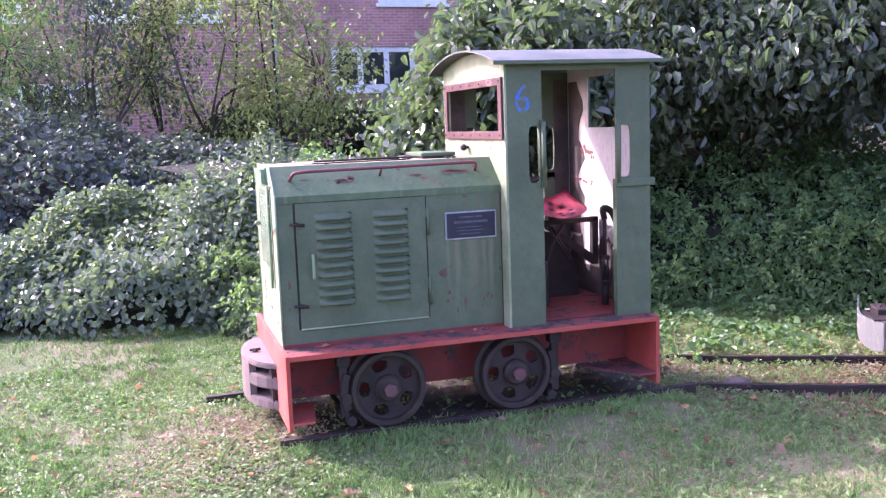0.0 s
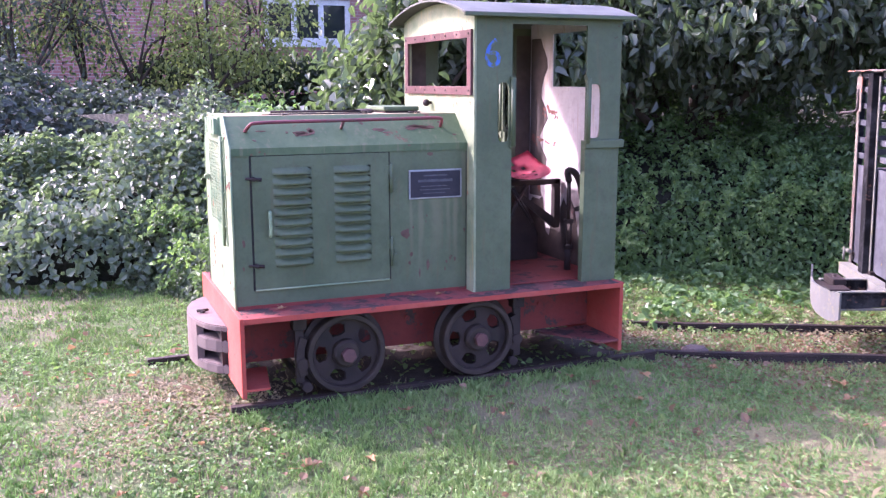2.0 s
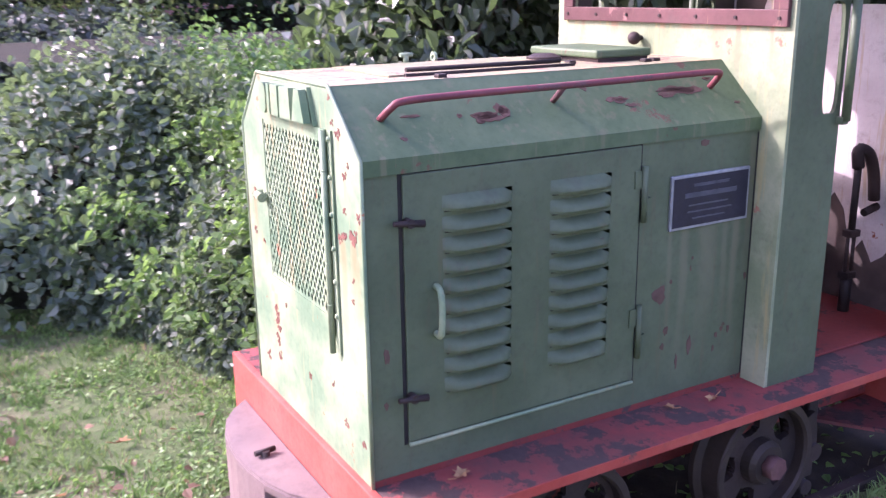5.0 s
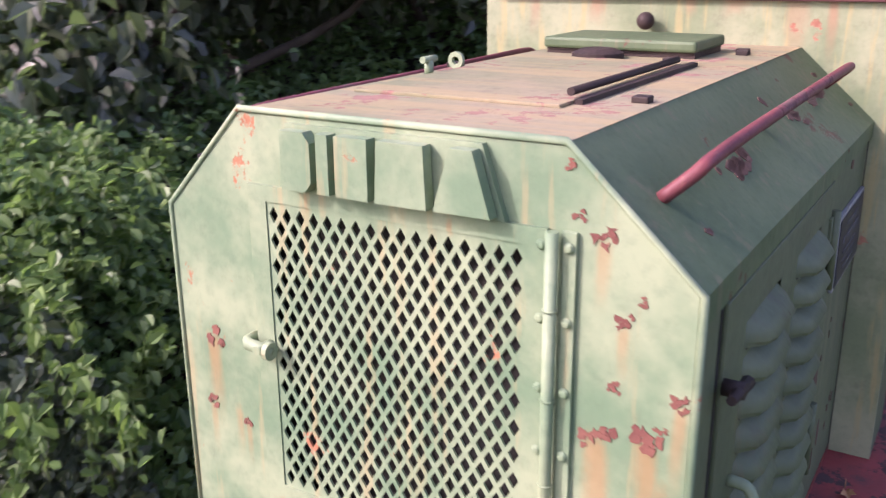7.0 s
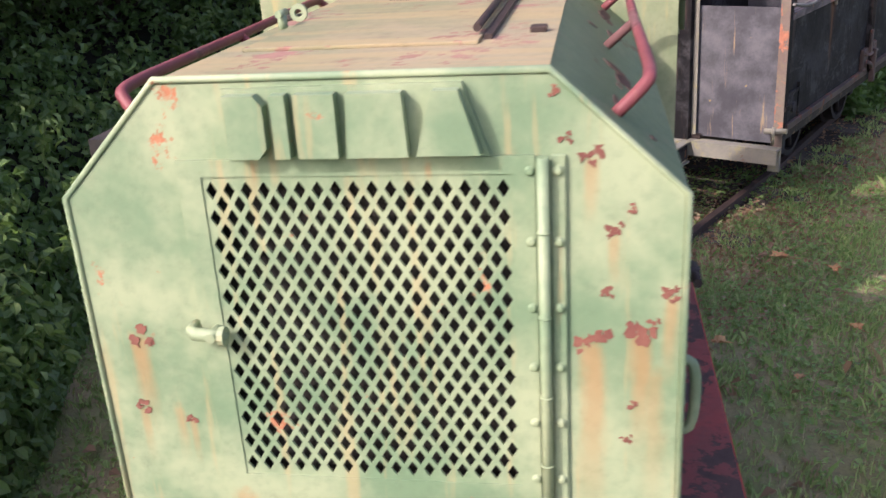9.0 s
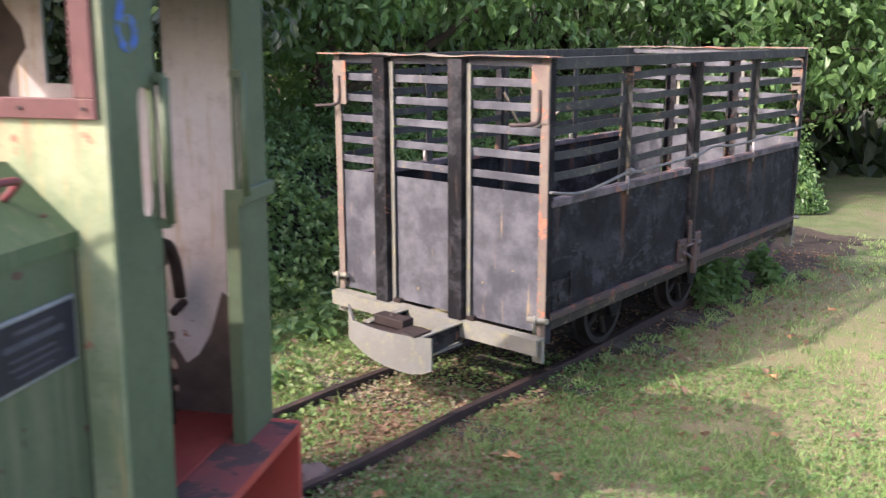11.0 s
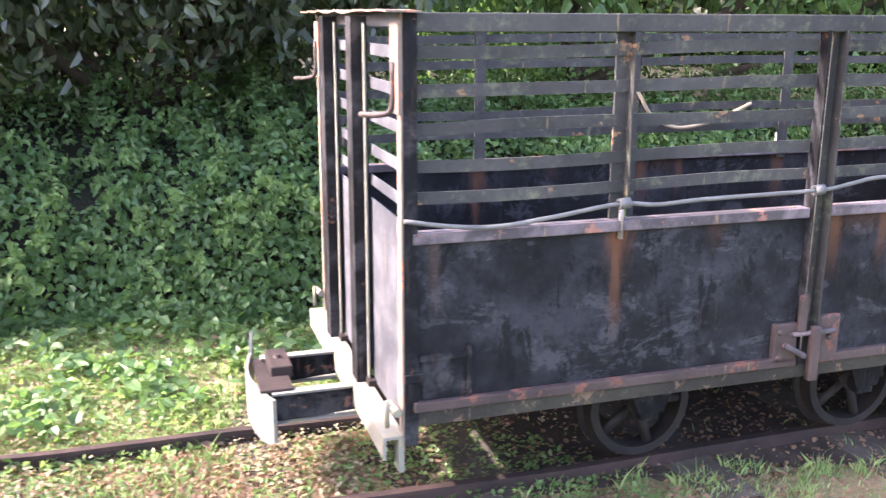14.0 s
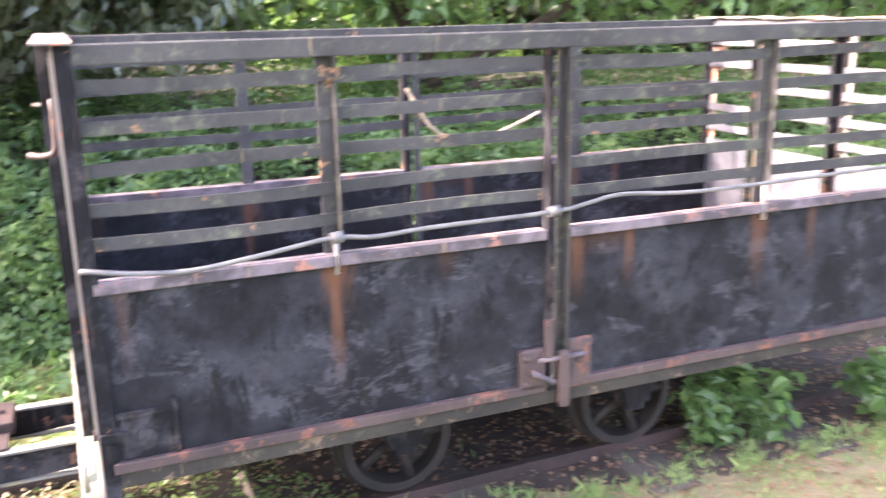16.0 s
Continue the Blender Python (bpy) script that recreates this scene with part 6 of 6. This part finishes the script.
# ---- the slatted wagon ----
def wagon():
    """Built along its own x (length), y (width) and z, then turned into place."""
    L, W = 3.22, 1.40
    zb, zp, zt = 0.44, 1.072, 1.72
    zs = 0.494
    th = thing("cattle_wagon", "black narrow-gauge wagon with slatted upper sides", "wagon")

    # underframe
    uf = part("side_sill", box(B(), 0.0, L, 0.0, 0.06, 0.442, zs, 0.004), M_MOSS, th, "mossy rusty sill")
    part("side_sill", box(B(), 0.0, L, W - 0.06, W, 0.442, zs, 0.004), M_MOSS, th)
    part("floor", box(B(), 0.02, L - 0.02, 0.06, W - 0.06, 0.44, 0.47), M_BLACK, th)
    bm = B()
    for y in (0.42, 0.92):
        box(bm, -0.02, L, y, y + 0.05, 0.33, 0.44)
    part("centre_sill", bm, M_IRON, th)

    # sheet sides, inner and outer walls, with ledges
    for y, s in ((0.0, 1), (W, -1)):
        o = lambda a: y + s * a
        for xa, xb in ((0.03, 1.455), (1.545, L - 0.03)):
            sheet = part("side_sheet", box(B(), xa, xb, o(0.012), o(0.020), zs, zp), M_SHEET, th, "scratched black sheet with rust runs")
            part("bottom_ledge", box(B(), xa, xb, o(-0.014), o(0.012), zs + 0.001, zs + 0.034, 0.003), M_LATCH, sheet)
            part("top_ledge", box(B(), xa, xb, o(-0.008), o(0.05), zp - 0.034, zp, 0.003), M_RUSTLEDGE, sheet)
            # slats with a slight sag and twist
            rr = random.Random(int(xa * 100) + s)
            for k, z in enumerate((1.178, 1.275, 1.382, 1.498, 1.612)):
                bm = B()
                n = 10
                sag = [rr.uniform(-0.006, 0.006) for _ in range(3)]
                rows = []
                for i in range(n + 1):
                    u = i / n
                    dz = sag[0] * math.sin(math.pi * u) + sag[1] * math.sin(2 * math.pi * u)
                    x = xa + (xb - xa) * u
                    dz += 0.010 * min(1.0, (x - 0.3) / 0.9)
                    yy = 0.028 + sag[2] * math.sin(math.pi * u)
                    rows.append([bm.verts.new((x, o(yy + a), z + dz + b)) for a, b in ((0, -0.019), (0.006, -0.019), (0.006, 0.019), (0, 0.019))])
                for a, b in zip(rows, rows[1:]):
                    for i in range(4):
                        bm.faces.new((a[i], a[(i + 1) % 4], b[(i + 1) % 4], b[i]))
                bm.faces.new(rows[0]), bm.faces.new(rows[-1])
                bmesh.ops.recalc_face_normals(bm, faces=bm.faces[:])
                part("slat", bm, M_SLAT, th)
        # uprights
        for x, w, mat in ((0.728, 0.026, M_SLAT), (2.37, 0.028, M_SLAT)):
            bm = B()
            box(bm, x - w, x + w, o(0.034), o(0.042), zp - 0.05, zt - 0.05)
            box(bm, x + w - 0.006, x + w, o(0.0), o(0.034), zp + 0.04, zt - 0.05)
            part("upright", bm, mat, th)
            bm = B()
            tube(bm, [(x, o(0.0), zp - 0.06), (x, o(0.0), zp + 0.07)], 0.009, 8)
            part("peg", bm, M_BRASS, th)
        for xa, xb in ((1.460, 1.492), (1.508, 1.540)):
            bm = B()
            box(bm, xa, xb, o(0.030), o(0.036), zs, zt - 0.05)
            box(bm, xa if xa < 1.48 else xb - 0.006, (xa + 0.006) if xa < 1.48 else xb, o(-0.012), o(0.030), zs, zt - 0.05)
            part("door_post", bm, M_BLACK if xa < 1.48 else M_SLAT, th)
        part("top_rail", box(B(), 0.0, L, o(0.0), o(0.045), zt - 0.055, zt, 0.004), M_SLAT, th)
        # wandering pipe tied along the side
        if s > 0:
            bm = B()
            tube(bm, smooth_curve([(0.0, o(-0.012), 1.116), (0.15, o(-0.016), 1.092), (0.30, o(-0.012), 1.082), (0.49, o(-0.014), 1.102), (0.71, o(-0.016), 1.131), (0.85, o(-0.014), 1.120), (1.03, o(-0.016), 1.129), (1.47, o(-0.018), 1.136), (1.61, o(-0.014), 1.152), (1.75, o(-0.014), 1.169), (2.07, o(-0.016), 1.150), (2.8, o(-0.012), 1.161), (L, o(-0.01), 1.171)], 5), 0.0075, 8)
            part("side_pipe", bm, M_CABLE, th, "bent grey pipe along the side")
            for x, z in ((0.728, 1.131), (1.475, 1.137)):
                bm = B()
                tube(bm, [(x - 0.02, o(-0.014), z - 0.002), (x + 0.02, o(-0.014), z + 0.002)], 0.018, 10)
                part("pipe_clamp", bm, M_CABLE, th)
        # latch block between the two doors
        lt = part("door_latch", box(B(), 1.352, 1.452, o(-0.014), o(0.012), zs + 0.012, zs + 0.165, 0.008), M_LATCH, th, "rusty cast door latch")
        part("latch_block", box(B(), 1.545, 1.632, o(-0.014), o(0.012), zs + 0.022, zs + 0.18, 0.008), M_LATCH, lt)
        for x, dz in ((1.375, 0.04), (1.375, 0.135), (1.585, 0.10)):
            bm = B()
            lathe(bm, [(0.0005, -0.012), (0.008, -0.010), (0.013, -0.002), (0.013, 0.006), (0.0005, 0.006)], (x, o(-0.016), zs + dz), 10, "y")
            part("bolt", bm, M_LATCH, lt)
        bm = B()
        tube(bm, [(1.385, o(-0.03), zs + 0.09), (1.43, o(-0.036), zs + 0.065), (1.475, o(-0.03), zs + 0.04)], 0.011, 8)
        tube(bm, [(1.415, o(-0.025), zs + 0.125), (1.60, o(-0.025), zs + 0.125)], 0.009, 8)
        part("latch_bolt", bm, M_RUSTLEDGE, lt)
        bm = B()
        box(bm, 1.492, 1.530, o(-0.045), o(-0.014), zs - 0.055, zs + 0.15, 0.007)
        box(bm, 1.44, 1.475, o(-0.03), o(-0.013), zs + 0.13, zs + 0.27, 0.006)
        part("latch_bar", bm, M_LATCH, lt)
        # drop hinge plate and bracket at the corner
        bm = B()
        box(bm, 0.06, 0.215, o(0.004), o(0.012), zs + 0.03, zs + 0.175, 0.003)
        box(bm, 0.05, 0.225, o(-0.001), o(0.012), zs + 0.165, zs + 0.185, 0.002)
        box(bm, 0.205, 0.222, o(-0.003), o(0.012), zs + 0.03, zs + 0.21, 0.002)
        tube(bm, [(0.13, o(0.004), zs + 0.10), (0.13, o(-0.010), zs + 0.10)], 0.028, 14)
        box(bm, 0.0, 0.075, o(-0.012), o(0.004), zs + 0.10, zs + 0.13, 0.004)
        part("corner_bracket", bm, M_BLACK, th)

    # ends
    for x, s in ((0.0, 1), (L, -1)):
        o = lambda a: x + s * a
        for ya, yb in ((0.012, 0.475), (0.56, 0.985), (1.075, W - 0.012)):
            part("end_sheet", box(B(), o(0.010), o(0.016), ya, yb, zb - 0.01, 1.10), M_GREYSHEET, th, "dull grey end sheet with lichen")
            for k, z in enumerate((1.165, 1.27, 1.385, 1.495, 1.605)):
                part("end_slat", box(B(), o(0.010), o(0.016), ya, yb, z - 0.019, z + 0.019, 0.002), M_GREYSHEET, th)
        for ya, lip in ((0.475, 0.035), (0.985, 0.03)):
            sec = [(0.006, ya), (-0.05, ya), (-0.05, ya + 0.085), (0.006, ya + 0.085), (0.006, ya + 0.077), (-0.043, ya + 0.077), (-0.043, ya + 0.008), (0.006, ya + 0.008)]
            bm = prism(B(), [(o(a), b) for a, b in sec], "z", zb - 0.03, zt - 0.01)
            post = part("end_post", bm, M_BLACK, th, "black channel post")
            # flange strip whose pale colour paints the bright lit edge
            part("post_flange", box(B(), o(-0.012), o(-0.006), ya - 0.026, ya - 0.001, zb - 0.02, zt - 0.03), M_LICHEN, post, "flange coloured pale as the sunlit post edge")
        for ya, yb in ((0.0, 0.045), (W - 0.045, W)):
            bm = B()
            box(bm, o(-0.006), o(0.0), ya, yb, zb - 0.06, zt)
            yy = (ya - 0.0005, ya + 0.006) if ya < 0.5 else (yb - 0.006, yb + 0.0005)
            cp = part("corner_post", bm, M_CORNER, th, "rusty pale corner angle")
            part("corner_flange", box(B(), o(0.0), o(0.045), *yy, zb - 0.06, zt), M_BLACK, cp)
        for ya, yb, zz in ((0.0, 0.095, 1.43), (W - 0.095, W, 1.46)):
            gus = part("corner_gusset", box(B(), o(-0.013), o(-0.007), ya, yb, zz, zt - 0.03), M_CORNER, th)
            bm = B()
            yc = (ya + yb) / 2
            tube(bm, smooth_curve([(o(-0.016), yc, zz + 0.15), (o(-0.02), yc, zz + 0.02), (o(-0.05), yc + 0.03, zz - 0.005), (o(-0.09), yc + 0.11, zz - 0.01)], 4), 0.009, 8)
            part("hook", bm, M_LATCH, gus)
        # bent flange on top
        bm = B()
        n = 14
        rows = []
        rr = random.Random(3)
        for i in range(n + 1):
            yy = -0.03 + (W + 0.11) * i / n
            dz = rr.uniform(-0.006, 0.005)
            rows.append([bm.verts.new((o(a), yy, zt + b + dz)) for a, b in ((-0.055, 0.004), (0.05, 0.002), (0.05, 0.008), (-0.055, 0.010))])
        for a, b in zip(rows, rows[1:]):
            for i in range(4):
                bm.faces.new((a[i], a[(i + 1) % 4], b[(i + 1) % 4], b[i]))
        bm.faces.new(rows[0]), bm.faces.new(rows[-1])
        bmesh.ops.recalc_face_normals(bm, faces=bm.faces[:])
        part("top_flange", bm, M_CORNER, th)
        part("end_top_bar", box(B(), o(0.004), o(0.03), 0.045, W - 0.045, zt - 0.04, zt - 0.002), M_GREYSHEET, th)
        # headstock angle and draw gear
        bm = B()
        box(bm, o(-0.07), o(0.0), 0.0, W, zb - 0.032, zb - 0.022)
        box(bm, o(-0.07), o(-0.06), 0.0, W, zb - 0.10, zb - 0.032)
        part("headstock", bm, M_LICHEN, th, "lichen-covered headstock angle")
        dg = part("draw_frame", box(B(), o(-0.36), o(-0.06), 0.45, 0.495, zb - 0.030, zb - 0.022), M_LICHEN, th)
        part("draw_flange", box(B(), o(-0.36), o(-0.06), 0.815, 0.86, zb - 0.030, zb - 0.022), M_LICHEN, dg)
        for ya in (0.468, 0.834):
            part("draw_channel", prism(B(), [(o(-0.06), zb - 0.03), (o(-0.36), zb - 0.03), (o(-0.36), zb - 0.14), (o(-0.06), zb - 0.12)], "y", ya, ya + 0.01), M_BLACK, dg)
            part("draw_flange", box(B(), o(-0.36), o(-0.06), ya - 0.012, ya + 0.024, zb - 0.14, zb - 0.132), M_LICHEN, dg)
        bm = B()
        rows = []
        for k in range(13):
            t = k / 12
            yy, dx = 0.40 + 0.54 * t, -0.385 - 0.045 * math.sin(math.pi * t) + 0.02 * (1 - t) ** 4
            low = 0.225 + 0.085 * t + (0.03 * (0.12 - t) / 0.12 if t < 0.12 else 0.0) - 0.02 * math.sin(math.pi * t)
            high = zb - 0.022 + (0.075 if k == 12 else 0.0)
            rows.append([bm.verts.new((o(dx + a), yy, z)) for a, z in ((0, low), (0.012, low), (0.012, high), (0, high))])
        for p, q in zip(rows, rows[1:]):
            for k in range(4):
                bm.faces.new((p[k], p[(k + 1) % 4], q[(k + 1) % 4], q[k]))
        bm.faces.new(rows[0]), bm.faces.new(rows[-1])
        bmesh.ops.recalc_face_normals(bm, faces=bm.faces[:])
        part("buffer_plate", bm, M_BUFFERW, dg, "bent pale buffer plate")
        bm = B()
        box(bm, o(-0.39), o(-0.33), 0.47, 0.86, zb - 0.05, zb - 0.035)
        box(bm, o(-0.345), o(-0.265), 0.60, 0.80, zb - 0.028, zb + 0.022, 0.006)
        box(bm, o(-0.40), o(-0.28), 0.47, 0.60, zb - 0.024, zb - 0.012, 0.004)
        tube(bm, [(o(-0.31), 0.70, zb - 0.12), (o(-0.31), 0.70, zb + 0.035)], 0.014, 8)
        part("coupling", bm, M_IRON, dg)
        for yc in (0.03, W - 0.03):
            bm = B()
            box(bm, o(-0.02), o(0.0), yc - 0.03, yc + 0.03, zb - 0.15, zb - 0.03, 0.003)
            tube(bm, [(o(-0.03), yc - 0.06, zb + 0.07), (o(-0.03), yc + 0.05, zb + 0.06)], 0.014, 8)
            tube(bm, [(o(-0.05), yc, zb + 0.09), (o(-0.05), yc, zb + 0.0)], 0.008, 6)
            part("drop_catch", bm, M_LICHEN, th)

    # loose hose hung over the far slats
    bm = B()
    tube(bm, smooth_curve([(1.47, W - 0.05, 1.45), (1.52, W - 0.07, 1.36), (1.60, W - 0.07, 1.25), (1.73, W - 0.07, 1.195), (1.89, W - 0.07, 1.21), (2.05, W - 0.06, 1.258), (2.16, W - 0.05, 1.30)], 5), 0.009, 8)
    part("hanging_hose", bm, M_WOOD, th, "tan hose hung inside the slats")
    # wheels and axle guards
    wz = 0.295
    for x in (1.0, 1.98):
        for y, s in ((0.30, 1), (0.97, -1)):
            c = (x, y, wz - 0.0122 * x)
            bm = lathe(B(), [(0.175, -s * 0.03), (0.207, -s * 0.03), (0.211, s * 0.03), (0.232, s * 0.038), (0.232, s * 0.05), (0.175, s * 0.05)], c, 40)
            w = part("wheel", bm, M_WAGONIRON, th)
            bm = B()
            for k in range(5):
                a = 2 * math.pi * k / 5
                tube(bm, [(c[0] + 0.03 * math.cos(a), y, c[2] + 0.03 * math.sin(a)), (c[0] + 0.182 * math.cos(a), y, c[2] + 0.182 * math.sin(a))], 0.02, 6)
            tube(bm, [(x, y - s * 0.05, c[2]), (x, y + s * 0.05, c[2])], 0.045, 14)
            part("web", bm, M_WAGONIRON, w)
            bm = B()
            box(bm, x - 0.04, x + 0.04, y - s * 0.105, y - s * 0.06, c[2] - 0.035, c[2] + 0.045, 0.01)
            prism(bm, [(x - 0.12, 0.442), (x + 0.12, 0.442), (x + 0.05, c[2]), (x - 0.05, c[2])], "y", y - s * 0.11, y - s * 0.095)
            part("axle_guard", bm, M_BLACK, th)
        bm = B()
        tube(bm, [(x, 0.28, wz - 0.0122 * x), (x, 0.99, wz - 0.0122 * x)], 0.028, 10)
        part("axle", bm, M_IRON, th)
    th.matrix_world = pose(*WAGON_AT, 0.0, 0, -1.3, WAGON_TURN)
    return th


M_RUSTLEDGE = painted_metal("rusty_ledge_paint", (0.05, 0.042, 0.046), (0.13, 0.105, 0.115), clouds_at=(0.42, 0.6, 7.0), rust=(0.20, 0.10, 0.075), rust_at=0.55, dirt_amount=0.5, seed=51.0, gloss=0.6)
M_CORNER = painted_metal("rusty_pale_corner", (0.12, 0.085, 0.075), (0.16, 0.135, 0.11), rust=(0.26, 0.11, 0.07), rust_at=0.55, dirt=(0.20, 0.17, 0.07), dirt_amount=0.4, seed=53.0, gloss=0.65)
M_LICHEN = painted_metal("lichen_grey_steel", (0.13, 0.13, 0.12), (0.19, 0.185, 0.15), rust=(0.12, 0.09, 0.07), rust_at=0.63, dirt=(0.28, 0.25, 0.06), dirt_amount=0.6, seed=57.0, gloss=0.7)
M_BUFFERW = painted_metal("pale_buffer_steel", (0.16, 0.16, 0.15), (0.13, 0.13, 0.12), rust=(0.2, 0.17, 0.10), rust_at=0.66, dirt=(0.40, 0.36, 0.10), dirt_amount=0.4, seed=59.0, gloss=0.6)
M_LATCH = painted_metal("rusty_latch_iron", (0.030, 0.022, 0.022), (0.060, 0.041, 0.039), rust=(0.11, 0.05, 0.036), rust_at=0.55, dirt_amount=0.4, seed=61.0, gloss=0.55)
M_SHEET = painted_metal("black_side_sheet", (0.010, 0.010, 0.0115), (0.030, 0.031, 0.036), patches=((0.055, 0.056, 0.063), (0.006, 0.006, 0.007)), run=(0.04, 0.031, 0.026), run_amount=0.35, clouds_at=(0.40, 0.66, 3.0), rust=(0.085, 0.05, 0.04), rust_at=0.665, streak_at=0.58, dirt=(0.008, 0.008, 0.009), dirt_amount=0.85, seed=26.0, gloss=0.62, dirt_lo=0.44, spec=0.1, run_tint=(0.10, 0.046, 0.025), runs=((0.73, 1.06, 0.06, 0.22, 0.95), (0.722, 1.04, 0.03, 0.46, 0.8), (1.578, 1.06, 0.05, 0.30, 0.75), (1.79, 1.06, 0.03, 0.26, 0.7), (0.10, 1.04, 0.03, 0.3, 0.22), (1.10, 1.06, 0.05, 0.14, 0.25), (1.70, 1.06, 0.12, 0.12, 0.3), (2.37, 1.06, 0.05, 0.35, 0.6), (2.62, 1.06, 0.03, 0.3, 0.5)))
wagon()

# a low round stump beside the rail joint
bm = B()
lathe(bm, [(0.001, -0.05), (0.09, -0.05), (0.085, 0.03), (0.06, 0.055), (0.001, 0.06)], (2.72, 0.02, 0.03), 18, "z")
for v in bm.verts:
    v.co += Vector((0.014 * noise.noise(v.co * 14), 0.014 * noise.noise(v.co * 14 + Vector((5, 0, 0))), 0.01 * noise.noise(v.co * 20)))
tagged(part("stump", bm, M_STONE), "low dark brown stump beside the rail joint", "stump")
